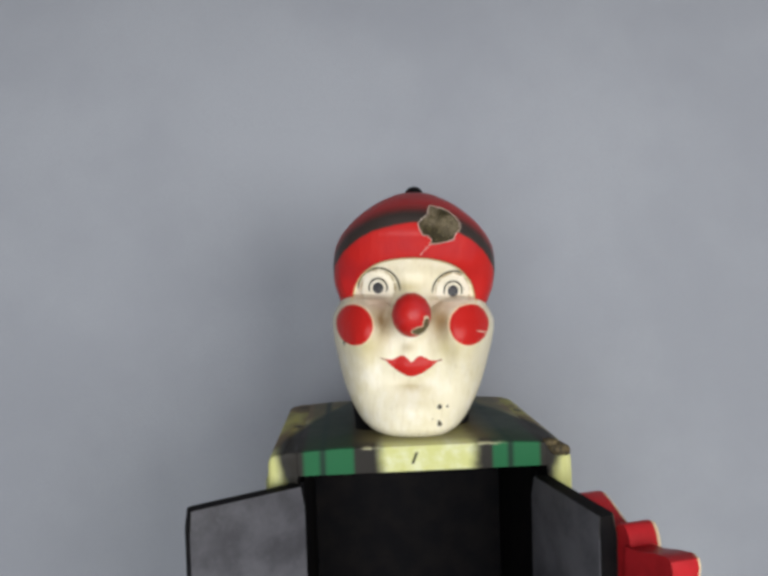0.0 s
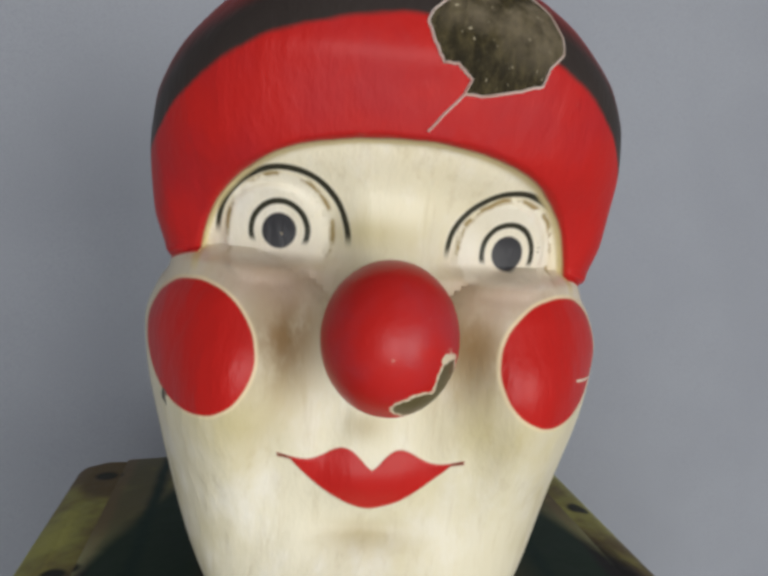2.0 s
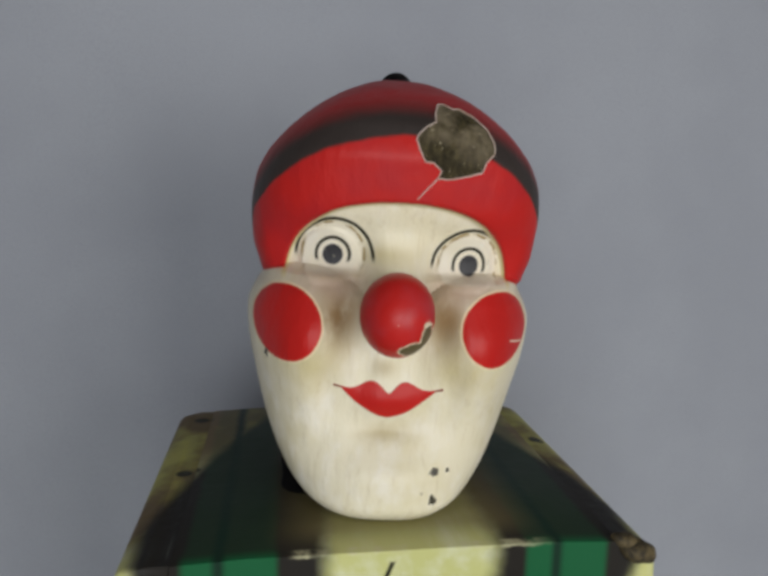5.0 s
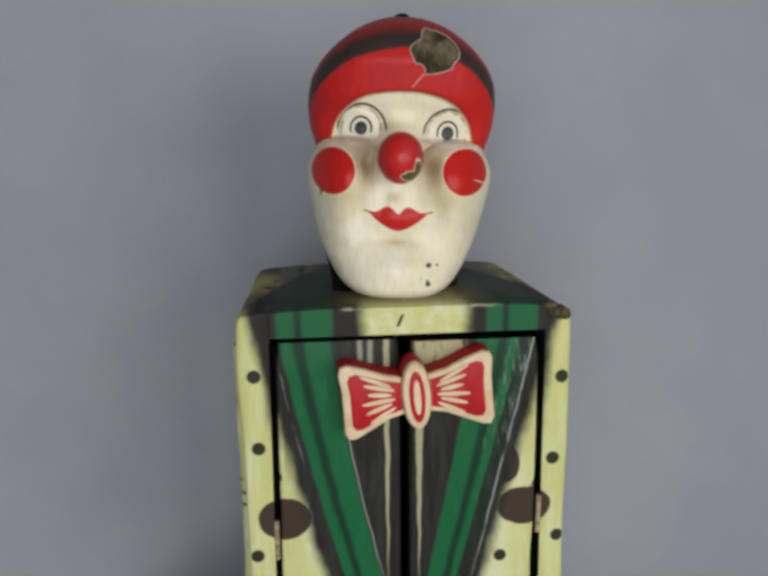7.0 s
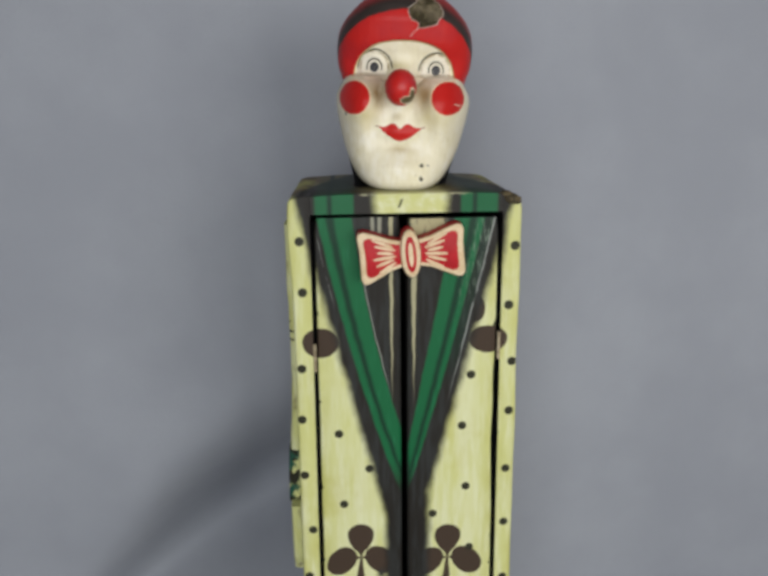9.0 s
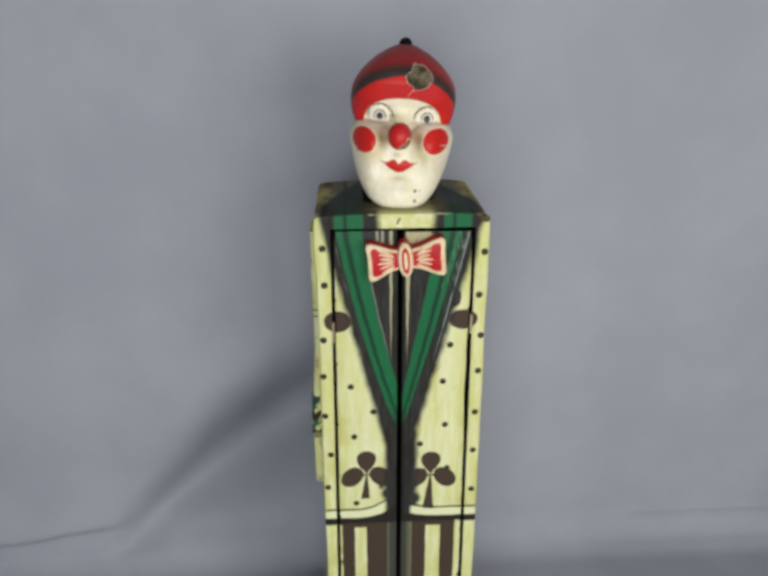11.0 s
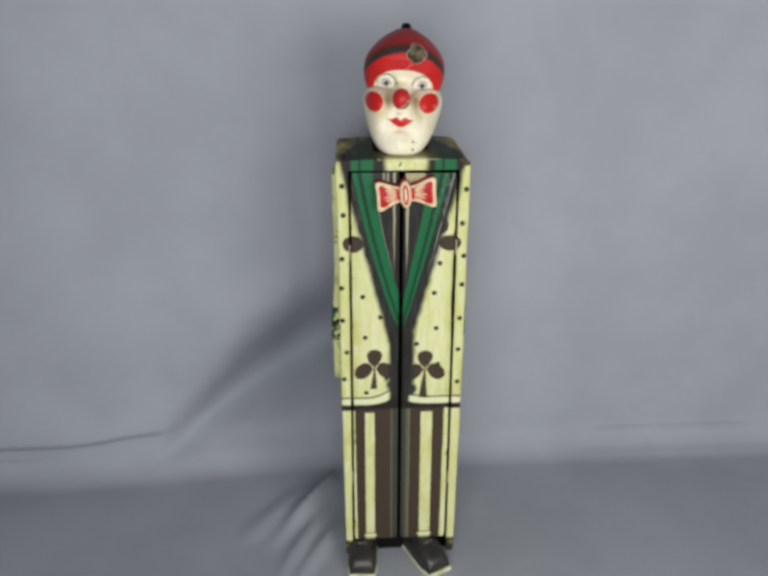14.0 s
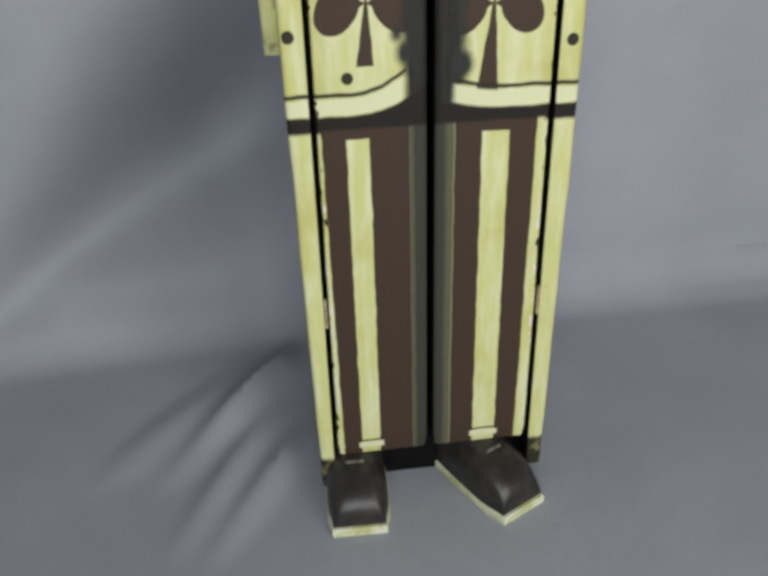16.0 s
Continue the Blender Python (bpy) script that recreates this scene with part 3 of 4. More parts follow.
def cloth_relief(x, y, z, s):
    near = smooth01(abs(x) + abs(y - 0.06) * 0.8, 0.17, 0.34) if z < 0.02 else 1.0
    soft = noise.noise((x * 1.6, s * 1.1, 0.3)) * 0.022 + noise.noise((x * 4.0, s * 2.2, 4.3)) * 0.005
    # a long diagonal drape that falls from beside the figure towards the lower left
    line = 0.250 + (x + 0.165) * 0.52 + 0.008 * math.sin(x * 11)
    d = z - line
    run = smooth01(-x, 0.57, 0.20)
    wide = (0.175 if d > 0 else 0.095) * (0.30 + 0.70 * run)
    drape = -0.185 * math.exp(-(d / wide) ** 2) * smooth01(-x, -0.04, 0.20) * run ** 0.6 * smooth01(z, 0.01, 0.06)
    drape += 0.060 * gauss(d, 0.25, 0.13) * smooth01(-x, -0.02, 0.25) * run
    # a sharp overhanging crease further out
    line2 = 0.096 + 0.018 * gauss(x, -0.60, 0.09)
    d2 = z - line2
    crease = 0.030 * smooth01(d2, -0.020, 0.016) * smooth01(d2, 0.16, 0.01) * smooth01(-x, 0.50, 0.62)
    # small folds on the floor behind the feet
    folds = 0.0
    for fx, fy, slope, wide, high in ((-0.185, 0.18, 1.6, 0.020, 0.028), (-0.158, 0.045, 1.9, 0.015, 0.013), (-0.200, 0.06, 2.2, 0.016, 0.012), (-0.27, 0.14, 1.3, 0.028, 0.009)):
        across = ((x - fx) * slope - (y - fy)) / math.hypot(slope, 1)
        along = ((x - fx) + (y - fy) * slope) / math.hypot(slope, 1)
        folds += high * gauss(across, 0, wide) * gauss(along, 0, 0.11)
    folds *= smooth01(-x, 0.116, 0.155) * smooth01(z, 0.12, 0.04)
    # backward lean added so that the upper part catches less light
    lean = -0.75 * max(z - 1.12, 0.0) ** 2
    return lean + near * (soft * (1.0 if z > 0.05 else 0.25)) + folds + drape + crease


def backdrop():
    bm = bmesh.new()
    rows = []
    nx, ns = 260, 340
    for j in range(ns + 1):
        s = -1.15 + 3.05 * j / ns
        row = []
        for i in range(nx + 1):
            x = -1.35 + 2.75 * i / nx
            (y, z), (ny, nz) = cloth_point(x, s)
            h = max(cloth_relief(x, y, z, s), 0.0 if z < 0.01 else -1)
            row.append(bm.verts.new((x, y + ny * h, z + nz * h - 0.0005)))
        rows.append(row)
    for a, b in zip(rows, rows[1:]):
        for i in range(nx):
            bm.faces.new((a[i], a[i + 1], b[i + 1], b[i]))
    ob = link("backdrop", bm, cloth)
    thick = ob.modifiers.new("thickness", "SOLIDIFY")
    thick.thickness, thick.offset = 0.0015, -1
    tagged(ob, "creased grey-blue cloth hung and swept under the cabinet", "backdrop", kind="structure")


# ---- the clown cabinet ----
SHOULDER = {1: table([(0.0, 0.1080), (0.8180, 0.1080), (0.8260, 0.1076), (0.8315, 0.1060), (0.8350, 0.1034), (0.8370, 0.0998), (0.8382, 0.0955)]),
            -1: table([(0.0, 0.1080), (0.8230, 0.1086), (0.8290, 0.1086), (0.8335, 0.1078), (0.8360, 0.1060), (0.8375, 0.1030), (0.8382, 0.0985)])}


def rail_ring(side, z, wave):
    inner = 0.0890 + max(0.82 - z, 0) * (0.0105 if side < 0 else 0.0080)
    outer = SHOULDER[side](z) + 0.0030 * smooth01(z, 0.80, 0.35) + wave + (0.0026 * gauss(z, 0.800, 0.04) if side < 0 else 0)
    pts = rounded(inner, outer, 0.0, 0.172, (0.0015 if z < 0.819 else 0.0003, 0.0035, 0.004, 0.001))
    return [(side * x, y, z) for x, y in pts]


def door_mesh(side):
    """A door in its hinge's space: thick board with rounded edges."""
    bm = bmesh.new()
    rings = []
    z0, z1 = 0.050, 0.8172
    count = 60
    for k in range(count + 1):
        z = z0 + (z1 - z0) * k / count
        grow = (0.82 - z) * (0.0098 if side < 0 else 0.0073)
        wave = noise.noise((z * 22, side * 3.0, 0.0)) * 0.0006
        outer = 0.0857 + grow + wave - (0.0022 * gauss(z, 0.585, 0.05) + 0.0012 * gauss(z, 0.66, 0.02) if side > 0 else 0.0)
        inner = 0.0058 if side < 0 else -0.0008
        edge = min(z - z0, z1 - z, 0.0015) / 0.0015
        inset = 0.0015 * (1 - edge)
        top = z + (0.0010 if side < 0 else -0.0010) * (k / count)
        ring = rounded(inner + inset, outer - inset, 0.0 + inset, 0.014 - inset, (0.0045, 0.0025, 0.001, 0.001))
        rings.append([(side * x - side * HINGE_X, y, top) for x, y in ring])
    loft(bm, rings)
    return bm


def shoe(parent, m):
    bm = bmesh.new()
    rings = []
    for t in [math.sin(k / 24 * math.pi / 2) for k in range(25)]:
        y = 0.050 - 0.105 * t
        half = 0.0280 + 0.002 * math.sin(t * 3.0) - 0.0035 * smooth01(t, 0.75, 1.0)
        top = 0.056 - 0.006 * min(t / 0.35, 1.0)
        if t > 0.35:
            top = 0.013 + 0.037 * max(1 - ((t - 0.35) / 0.65) ** 2.6, 0) ** 0.45
        ring = []
        for k in range(15):
            a = math.pi * k / 14
            c, s_ = math.cos(a), math.sin(a)
            ring.append((half * math.copysign(abs(c) ** 0.55, c), y, 0.0085 + (top - 0.0085) * s_ ** 0.68))
        rings.append(ring)
    loft(bm, rings)
    upper = part("shoe", bm, shoe_paint, parent, "dark painted wooden shoe")
    upper.matrix_basis = m
    bm = bmesh.new()
    outline = [(-0.0300, 0.050), (-0.0310, 0.0), (-0.0300, -0.040), (-0.0255, -0.0585), (0.0255, -0.0585), (0.0300, -0.040), (0.0310, 0.0), (0.0300, 0.050)]
    loft(bm, [[(x, y, 0.0) for x, y in outline], [(x * 1.01, y, 0.002) for x, y in outline],
              [(x * 1.01, y, 0.0075) for x, y in outline], [(x * 0.97, y * 0.985, 0.0092) for x, y in outline]])
    part("sole", bm, sole_paint, upper, "cream painted sole edge")
    bm = bmesh.new()
    box(bm, -0.010, 0.008, -0.0135, -0.0105, 0.0460, 0.0496, 0.0006)
    part("shoe_mark", bm, worn_mark, upper, "pale worn mark on the shoe")


def bow_outline(side):
    """One wing of the bow tie."""
    pts = [(0.006, 0.0100), (0.018, 0.0125), (0.030, 0.0170), (0.040, 0.0200), (0.0445, 0.0190), (0.0462, 0.0150),
           (0.0450, 0.0050), (0.0452, -0.0080), (0.0455, -0.0185), (0.0430, -0.0225), (0.0385, -0.0225), (0.028, -0.0180),
           (0.017, -0.0130), (0.006, -0.0105)]
    wide = 1.09 if side > 0 else 1.03
    return [(side * x * wide, z * 1.16) for x, z in pts][::side]


def red_sides(ob):
    for f in ob.data.polygons:
        f.material_index = 0 if f.normal.y < -0.25 else 1
    return ob


def bow_tie(parent):
    bow = new("bow_tie")
    bow.parent = parent
    bow.matrix_basis = pose(0.0015 - HINGE_X, -0.002, 0.7880, 0, -4.5, 0)
    tagged(bow, "red and cream carved wooden bow tie")
    for side in (-1, 1):
        bm = bmesh.new()
        slab(bm, bow_outline(side), -0.0170, 0.002, 0.0025)
        wing = red_sides(part("bow_wing", bm, [bow_cream, bow_red], bow))
        bm = bmesh.new()
        shrink = [(side * 0.012 + (x - side * 0.012) * 0.80 + side * 0.0015, z * 0.74) for x, z in bow_outline(side)]
        slab(bm, shrink, -0.0177, -0.0160, 0.0004)
        part("red_panel", bm, bow_red, wing, "red painted panel")
        for k in range(6):
            bm = bmesh.new()
            f = -1 + 2 * k / 5
            x0, x1 = 0.0135 + 0.002 * (k % 2), 0.0300 + 0.004 * ((k * 7) % 3) / 2
            pts = []
            for q in range(9):
                t = q / 8
                pts.append((x0 + (x1 - x0) * t, f * (0.0070 + 0.0085 * t), 0.00050 + 0.00105 * math.sin(math.pi * min(t * 0.9 + 0.06, 1))))
            outline = [(side * x, z + h) for x, z, h in pts] + [(side * x, z - h) for x, z, h in pts[::-1]]
            slab(bm, outline[::-side], -0.0181, -0.0173, 0.0002)
            part("pleat_line", bm, bow_cream, wing, "cream brush stroke")
    bm = bmesh.new()
    knot = []
    for k in range(24):
        a = 2 * math.pi * k / 24
        knot.append((0.0095 * math.cos(a), 0.0225 * math.copysign(abs(math.sin(a)) ** 0.9, math.sin(a))))
    slab(bm, knot, -0.0225, 0.0, 0.004)
    middle = red_sides(part("knot", bm, [bow_cream, bow_red], bow))
    bm = bmesh.new()
    slab(bm, [(x * 0.52, z * 0.74) for x, z in knot], -0.0232, -0.0220, 0.0004)
    part("knot_ring", bm, bow_red, middle, "red painted oval")
    bm = bmesh.new()
    slab(bm, [(x * 0.24, z * 0.50) for x, z in knot], -0.0237, -0.0229, 0.0003)
    part("knot_heart", bm, bow_cream, middle, "cream painted oval")


# the head, in its own space: u across, v back, w up from the chin
HALF = table([(0, .027), (.003, .0345), (.009, .0415), (.018, .0478), (.035, .0557), (.055, .0615), (.072, .0642), (.086, .0638), (.0955, .0612),
              (.0995, .0594), (.1045, .0612), (.115, .0650), (.128, .0662), (.142, .0645), (.152, .0600), (.161, .0532), (.170, .0440), (.178, .0335), (.1845, .0220), (.1885, .0130), (.190, .005)])
FRONT = table([(0, .054), (.003, .0615), (.010, .0655), (.020, .0650), (.035, .0610), (.050, .0585), (.075, .0600), (.095, .0570), (.110, .0555),
               (.122, .0565), (.134, .0620), (.146, .0655), (.154, .0675), (.163, .0680), (.171, .0645), (.1785, .0555), (.1845, .0410), (.1885, .0245), (.190, .008)])
BACK = table([(0, .030), (.01, .045), (.03, .052), (.08, .060), (.12, .066), (.142, .064), (.158, .052), (.171, .036), (.182, .022), (.190, .006)])
CROWN = table([(0, 0), (.150, 0), (.164, .004), (.176, .010), (.184, .015), (.190, .019)])
TOP = 0.190
BULGE = 2.95


def face_relief(u, w):
    """How far the carving stands out of the plain head."""
    e = abs(u + 0.0005)
    q = ((e - 0.0375) / 0.0290) ** 2 + ((w - 0.083) / (0.0245 if w > 0.083 else 0.052)) ** 2
    h = 0.0135 * max(1 - q, 0) ** (1.75 - 1.20 * smooth01(w, 0.078, 0.100))
    r = math.hypot((e - 0.0288), (w - 0.1115) * 1.05)
    h -= 0.0050 * smooth01(e, 0.062, 0.045) * smooth01(e, 0.006, 0.018) * smooth01(w, 0.1035, 0.1075) * smooth01(w, 0.130, 0.112)
    h += 0.0016 * smooth01(r, 0.0130, 0.0115) * smooth01(w, 0.100, 0.104)
    h += 0.0060 * gauss(u, -0.003, 0.010) * gauss(w, 0.098, 0.020)
    h += 0.0045 * gauss(u, -0.002, 0.0145) * gauss(w, 0.0555, 0.0080)
    h -= 0.0022 * gauss(u, -0.002, 0.012) * gauss(w, 0.0415, 0.0045)
    h += 0.0035 * gauss(u, -0.001, 0.018) * gauss(w, 0.0230, 0.0120)
    h -= 0.0030 * gauss(e, 0.0260, 0.0060) * gauss(w, 0.0600, 0.0110)
    h += 0.0020 * gauss(u, -0.003, 0.005) * gauss(w, 0.0680, 0.0060)
    h -= 0.0035 * gauss(e, 0.0190, 0.0060) * gauss(w, 0.0850, 0.0130)
    edge = (abs(u) / 0.0480) ** 2.4 + (max(w - 0.099, 0) / 0.0360) ** 2.4
    k = (edge ** (1 / 2.4) - 1) * 0.04
    if w > 0.09:
        ring = math.hypot((e - 0.0420) / 0.0262, (w - 0.083) / 0.0225)
        h += 0.0045 * smooth01(k, -0.0012, 0.0010) * smooth01(w, 0.0975, 0.1000) * smooth01(ring, 0.98, 1.10)
    return h


def head_front(u, w):
    a = max(1 - (abs(u) / HALF(w)) ** BULGE, 0) ** (1 / BULGE)
    return CROWN(w) - FRONT(w) * a - face_relief(u, w) * min(1, a * 1.6)


def head_mesh():
    bm = bmesh.new()
    rings = []
    around, levels = 300, 300
    for j in range(levels + 1):
        w = TOP * j / levels
        ring = []
        for i in range(around):
            a = 2 * math.pi * i / around
            c, s_ = math.cos(a), math.sin(a)
            u = HALF(w) * math.copysign(abs(c) ** (2 / BULGE), c)
            if s_ < 0:
                v = -FRONT(w) * abs(s_) ** (2 / BULGE)
                v -= face_relief(u, w) * min(1, abs(s_) ** (2 / BULGE) * 1.6)
            else:
                v = BACK(w) * s_ ** (2 / BULGE)
            puff = 0.0026 * gauss(w, 0.0850, 0.0140) * smooth01(abs(c), 0.55, 1.0) * (1.0 if s_ < 0 else max(1 - s_ * 1.6, 0))
            ring.append((u + math.copysign(puff, c), v + CROWN(w), w))
        rings.append(ring)
    loft(bm, rings)
    return bm


PATCH = [(0.0, 0.0), (-0.0035, 0.0028), (-0.0067, 0.0028), (-0.0091, 0.0067), (-0.0107, 0.0110), (-0.0096, 0.0131), (-0.0067, 0.0158), (-0.0032, 0.0176),
         (-0.0032, 0.0210), (-0.0019, 0.0248), (0.0, 0.0254), (0.0043, 0.0235), (0.0069, 0.0240), (0.0128, 0.0211), (0.0181, 0.0168), (0.0213, 0.0115),
         (0.0213, 0.0077), (0.0176, 0.0040), (0.0165, 0.0005), (0.0117, -0.0011), (0.0032, -0.0029), (-0.0013, -0.0029)]


def ragged(points, seed):
    """An outline made finer, with small uneven steps."""
    rnd = random.Random(seed)
    out = []
    for (ax, az), (bx, bz) in zip(points, points[1:] + points[:1]):
        for k in range(5):
            t = k / 5
            j = 0.00012 if k else 0.0
            out.append((ax + (bx - ax) * t + rnd.uniform(-j, j), az + (bz - az) * t + rnd.uniform(-j, j)))
    return out


def skin(bm, outline, lift, rings=8):
    """A thin layer on the head with the given outline in u and w."""
    n = len(outline)
    cu, cw = sum(p[0] for p in outline) / n, sum(p[1] for p in outline) / n
    rows = []
    for r in range(1, rings + 1):
        f = r / rings
        rows.append([bm.verts.new((cu + (u - cu) * f, head_front(cu + (u - cu) * f, cw + (w - cw) * f) - lift, cw + (w - cw) * f)) for u, w in outline])
    mid = bm.verts.new((cu, head_front(cu, cw) - lift, cw))
    for i in range(n):
        j = (i + 1) % n
        bm.faces.new((mid, rows[0][i], rows[0][j]))
        for a, b in zip(rows, rows[1:]):
            bm.faces.new((a[i], b[i], b[j], a[j]))


def bead(bm, path, width, lift, closed):
    """A raised ridge along a path on the head."""
    n = len(path)
    rings = []
    for i, (u, w) in enumerate(path):
        a, b = (path[i - 1], path[(i + 1) % n]) if closed else (path[max(i - 1, 0)], path[min(i + 1, n - 1)])
        tx, tz = b[0] - a[0], b[1] - a[1]
        k = math.hypot(tx, tz) or 1
        px, pz = tz / k * width, -tx / k * width
        v = head_front(u, w)
        rings.append([(u - px, v - lift * 0.2, w - pz), (u, v - lift, w), (u + px, v - lift * 0.2, w + pz), (u, v + lift, w)])
    if closed:
        rings.append(rings[0])
    loft(bm, rings, cap=not closed)


def clown_head(cabinet):
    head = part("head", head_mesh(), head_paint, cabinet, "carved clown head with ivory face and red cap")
    head.matrix_basis = pose(-0.0008, 0.083, 0.8382, 0, 2.5, -4.5) @ Matrix.Diagonal((0.979, 1, 1, 1))
    # the dark neck on which the head is set
    bm = bmesh.new()
    loft(bm, [[(x, y, z) for x, y in rounded(-half, half, front, 0.040, (0.016, 0.016, 0.012, 0.012), 6)]
              for z, half, front in ((-0.0030, 0.0455, -0.042), (-0.0008, 0.0462, -0.042), (0.0012, 0.0465, -0.030), (0.010, 0.0505, -0.006), (0.024, 0.0550, 0.000), (0.040, 0.0575, 0.004), (0.052, 0.0570, 0.010))])
    part("neck", bm, black_paint, head, "black painted neck behind and under the chin")
    bm = bmesh.new()
    ball(bm, (0, 0, 0), 0.0143, 0.0165, 0.0158)
    nose = part("nose", bm, nose_paint, head, "chipped red ball nose")
    nose.matrix_basis = pose(-0.0020, -0.0822, 0.0945)
    bm = bmesh.new()
    ball(bm, (0, 0, 0), 0.0085, 0.0085, 0.0080)
    pom = part("pompom", bm, black_paint, head, "black knob on the cap")
    pom.matrix_basis = pose(0, 0.027, 0.1898)
    outline = [(u * 0.98 + 0.0124, w * 1.02 + 0.1482) for u, w in ragged(PATCH, 3)]
    bm = bmesh.new()
    skin(bm, outline, 0.0004)
    patch = part("bare_patch", bm, bare_wood, head, "bare brown wood where paint broke away")
    bm = bmesh.new()
    bead(bm, outline, 0.00035, 0.0009, True)
    part("paint_edge", bm, rim_paint, patch, "pale broken edge of the paint")
    bm = bmesh.new()
    crack = [(0.0112 - 0.0070 * t + 0.0001 * math.sin(t * 9), 0.1453 - 0.0082 * t) for t in (k / 14 for k in range(15))]
    bead(bm, crack, 0.0003, 0.0008, False)
    part("paint_crack", bm, rim_paint, patch, "pale crack in the red paint")
    return head


def arm(side, cabinet):
    """A flat carved arm on the side board, sleeve, cuff and hand."""
    for name, z0, z1, mat, grow, label in (("sleeve", 0.560, 0.806, arm_cream, 0.0, "cream painted sleeve"), ("cuff", 0.500, 0.562, arm_green, 0.0020, "green and dark painted cuff"),
                                           ("hand_board", 0.418, 0.502, arm_cream, -0.001, "cream painted carved end of the arm")):
        bm = bmesh.new()
        rings = []
        for k in range(13):
            z = z0 + (z1 - z0) * k / 12
            tip = 0.010 * (1 - smooth01(z, 0.418, 0.440)) if name == "hand_board" else 0
            out = 0.1105 + (0.0142 if side < 0 else 0.0068) + grow + noise.noise((z * 30, side, 0)) * 0.0012 - (0.0072 if side < 0 else 0.0046) * smooth01(z, 0.50, 0.66)
            rings.append([(side * x, y, z) for x, y in rounded(0.1075, out, (0.026 if name == "hand_board" else 0.040) + tip, 0.092 - tip, (0.001, 0.005, 0.005, 0.001))])
        loft(bm, rings)
        part(name, bm, mat, cabinet, label)


def arm_recipe(x, y, z):
    """Cream sleeve with a few dark strokes and a worn dark edge."""
    strokes = mag(z - 0.700 - y * 0.15) - 0.0012
    for cz in (0.690, 0.681):
        strokes = vmin(strokes, mag(z - cz - y * 0.15) - 0.0012)
    col = blend(old_cream(x, y, z), SPOT, inside(strokes, 0.0007) * step(grain(x, y, z, 120.0), 0.36, 0.48))
    col = blend(col, (0.20, 0.17, 0.08), step(grain(x, y, z * 0.4, 70.0, 3.0), 0.56, 0.70) * 0.7)
    return col, 0.42, brush_height(x, y, z)


arm_cream = paint("arm_cream", arm_recipe)
arm_green = paint("arm_green", lambda x, y, z: (blend(blend(CREAM, (0.02, 0.09, 0.06), step(grain(x, y, z, 60.0), 0.46, 0.52)), SPOT, step(grain(x, y, z, 90.0), 0.50, 0.54)), 0.45, brush_height(x, y, z)))


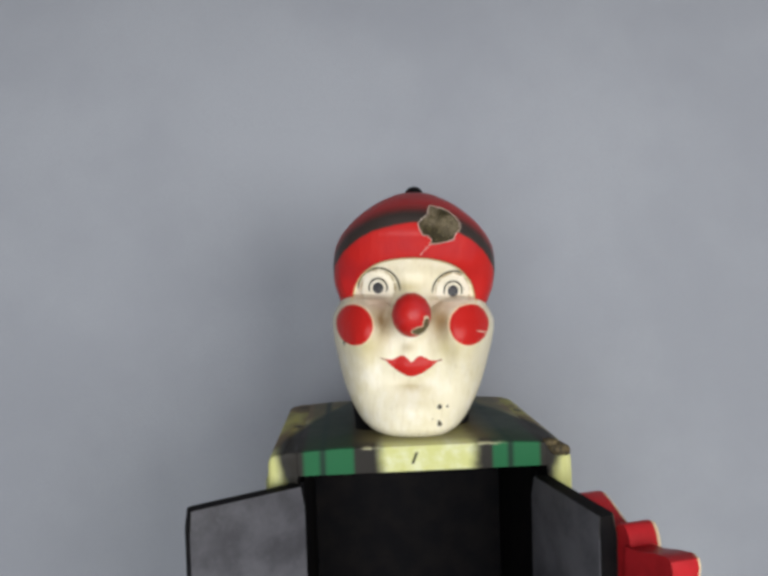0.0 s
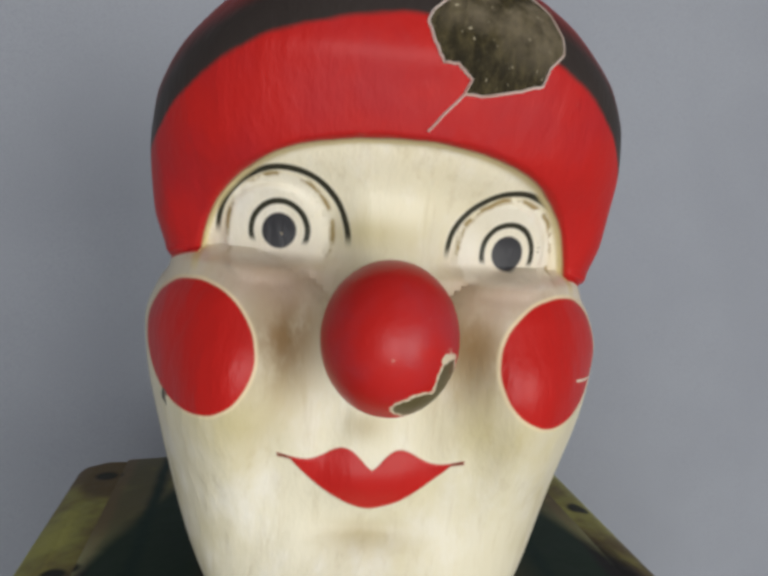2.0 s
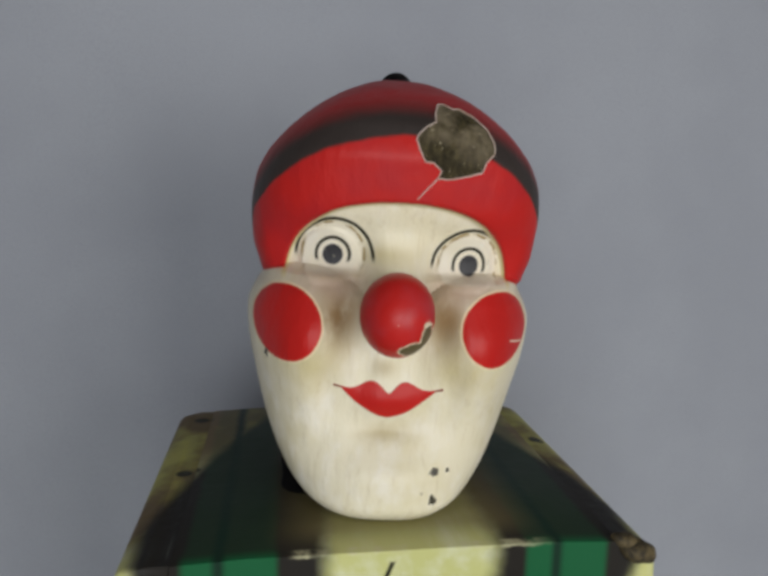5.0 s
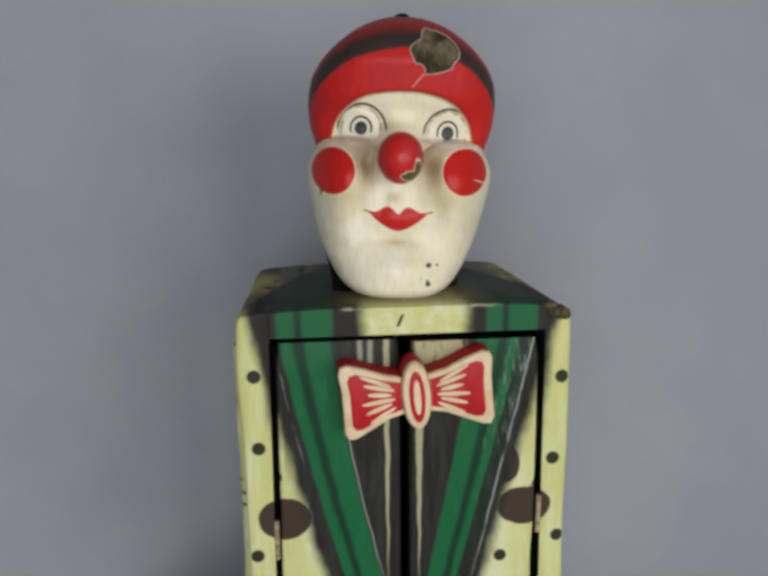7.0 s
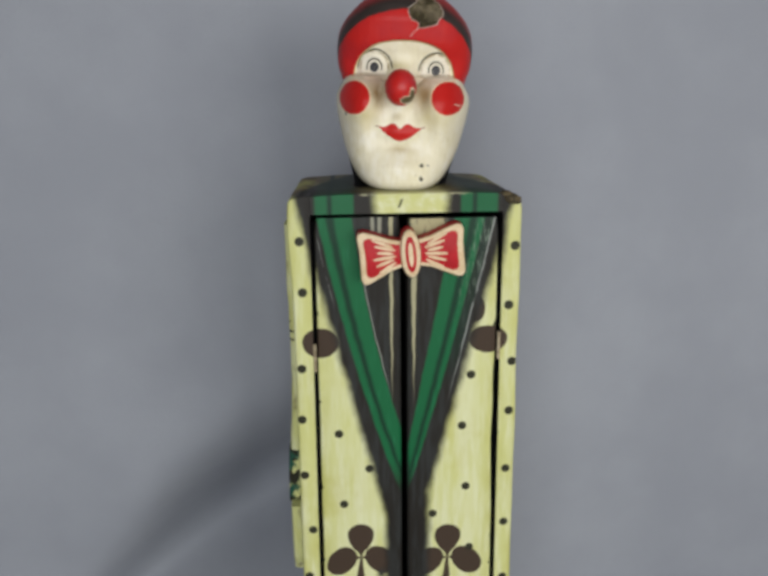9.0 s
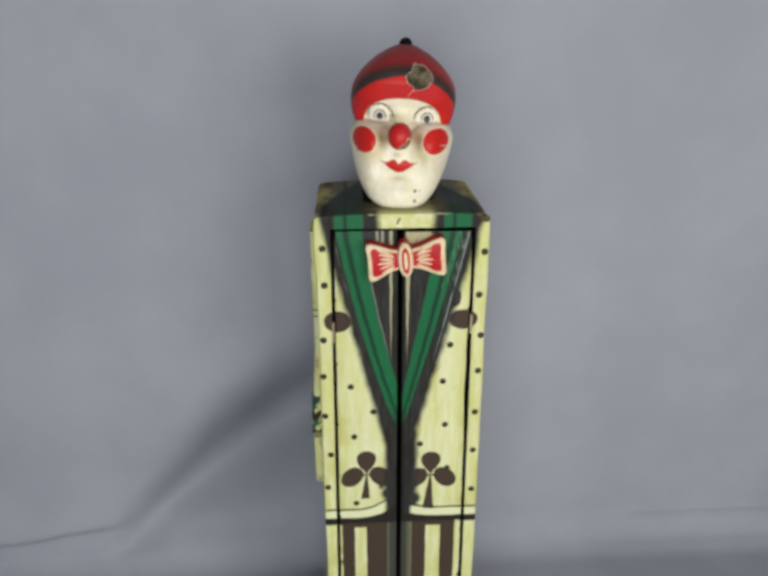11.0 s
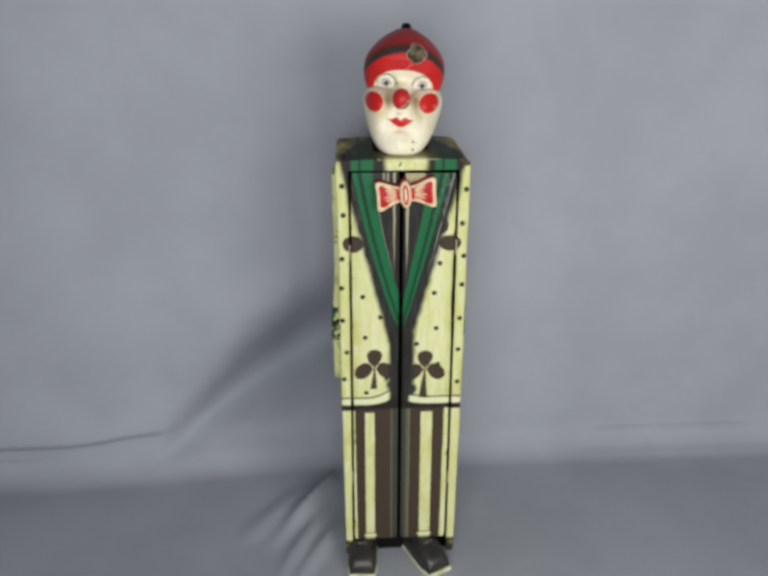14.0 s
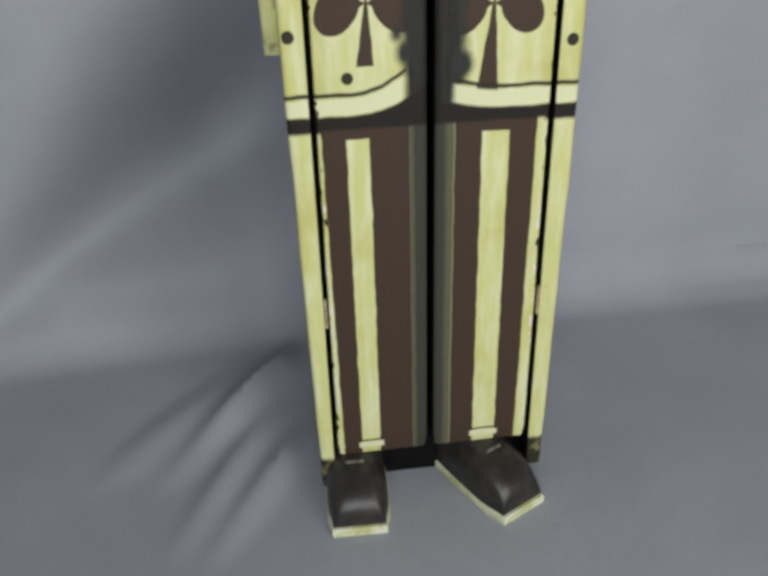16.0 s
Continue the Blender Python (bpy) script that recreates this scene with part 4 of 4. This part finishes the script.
def clown_cabinet():
    cabinet = tagged(new("clown_cabinet"), "painted wooden clown-shaped cabinet with green lapels and striped trousers", "cabinet")
    for side in (-1, 1):
        bm = bmesh.new()
        rings = []
        for k in range(95):
            z = 0.012 + (0.8150 - 0.012) * k / 80 if k <= 80 else 0.8150 + (0.8382 - 0.8150) * (k - 80) / 14
            rings.append(rail_ring(side, z, noise.noise((z * 14, side * 5.0, 2.0)) * 0.0009 + noise.noise((z * 60, side * 5.0, 2.0)) * 0.0003))
        loft(bm, rings)
        rail = part("side_board", bm, [side_paint, black_paint], cabinet)
        # inner faces set black: the shade of the seams put into colour
        for f in rail.data.polygons:
            if f.normal.x * side < -0.6:
                f.material_index = 1
    # shoulders
    bm = bmesh.new()
    rim = [(-0.0889, 0.8218), (-0.0889, 0.8385), (-0.06, 0.8400), (0.06, 0.8400), (0.0889, 0.8385), (0.0889, 0.8218)]

    def inset(k):
        return [(x * (1 - k * 2), 0.8218 + (z - 0.8218) * (1 - k * 50)) for x, z in rim]
    loft(bm, [[(x, y, z) for x, z in inset(k)] for y, k in ((-0.0006, 0.0004), (0.0002, 0.0), (0.05, 0.0), (0.12, 0.0), (0.173, 0.0), (0.176, 0.0012))])
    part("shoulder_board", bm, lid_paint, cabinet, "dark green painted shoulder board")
    for cx, cy, cz, r in ((0.0985, 0.001, 0.8330, 0.0068), (0.0925, 0.0015, 0.8378, 0.0046)):
        bm = bmesh.new()
        ball(bm, (0, 0, 0), r * 1.25, r * 0.8, r * 0.72, 14, 22)
        for v in bm.verts:
            v.co *= 1 + 0.22 * noise.noise(v.co * 210 + Vector((cx * 90, 0, 0)))
        part("worn_corner", bm, chipped_corner, cabinet, "dark chipped shoulder corner").matrix_basis = pose(cx, cy, cz, 0, 20, 8)
    bm = bmesh.new()
    box(bm, -0.0970, 0.0970, 0.156, 0.170, 0.048, 0.8180, 0.001)
    part("back_board", bm, black_paint, cabinet, "black painted inside back")
    bm = bmesh.new()
    box(bm, -0.0885, 0.0885, 0.020, 0.155, 0.046, 0.058, 0.001)
    part("bottom_board", bm, black_paint, cabinet, "black painted bottom board")
    for side in (-1, 1):
        bm = bmesh.new()
        box(bm, 0.0862 if side > 0 else -0.0962, 0.0942 if side > 0 else -0.0862, 0.018, 0.155, 0.0585, 0.8120, 0.0006)
        part("side_lining", bm, black_paint, cabinet, "black painted inside wall")
    bm = bmesh.new()
    box(bm, -0.0990, 0.0990, 0.022, 0.168, 0.0, 0.0455, 0.002)
    part("plinth", bm, black_paint, cabinet, "dark plinth under the cabinet")
    for side in (-1, 1):
        arm(side, cabinet)
    shoe(cabinet, pose(-0.0775, 0.003, 0.0, 0, 0, -2))
    shoe(cabinet, pose(0.0520, -0.001, 0.0, 0, 0, 27))
    for side, z in ((-1, 0.682), (1, 0.690), (-1, 0.210), (1, 0.205)):
        bm = bmesh.new()
        hx = side * (0.0892 + (0.82 - z) * (0.0101 if side < 0 else 0.0076) - 0.0008)
        ring = [(0.0018 * math.cos(k * math.pi / 5), 0.0018 * math.sin(k * math.pi / 5)) for k in range(10)]
        loft(bm, [[(hx + x, y + 0.0006, z + dz) for x, y in ring] for dz in (-0.014, -0.0048, -0.0042, 0.0042, 0.0048, 0.014)])
        part("hinge", bm, brass, cabinet, "worn metal hinge with chipped paint")
    head = clown_head(cabinet)
    doors = []
    for side, mat in ((-1, door_left_paint), (1, door_right_paint)):
        door = part("door", door_mesh(side), [mat, door_back, black_paint], cabinet, "painted wooden door half of the coat" if side < 0 else "painted wooden door with the bow tie")
        # back face grey; edges and top black, standing in for seam shade
        for f in door.data.polygons:
            if f.normal.y > 0.7:
                f.material_index = 1
            elif abs(f.normal.x) > 0.85 or f.normal.z > 0.8:
                f.material_index = 2
        door.matrix_basis = pose(side * HINGE_X, 0, 0)
        doors.append(door)
    bow_tie(doors[1])
    return doors


def motions():
    left, right = DOORS
    walk(left, [(t, pose(-HINGE_X, 0, 0, 0, 0, a)) for t, a in ((0, -149), (3.7, -149), (4.1, -108), (4.5, -45), (4.9, 0), (16, 0))])
    walk(right, [(t, pose(HINGE_X, 0, 0, 0, 0, a)) for t, a in ((0, 102), (4.0, 102), (4.5, 80), (5.0, 32), (5.5, 0), (16, 0))])


room()
backdrop()
DOORS = clown_cabinet()
motions()
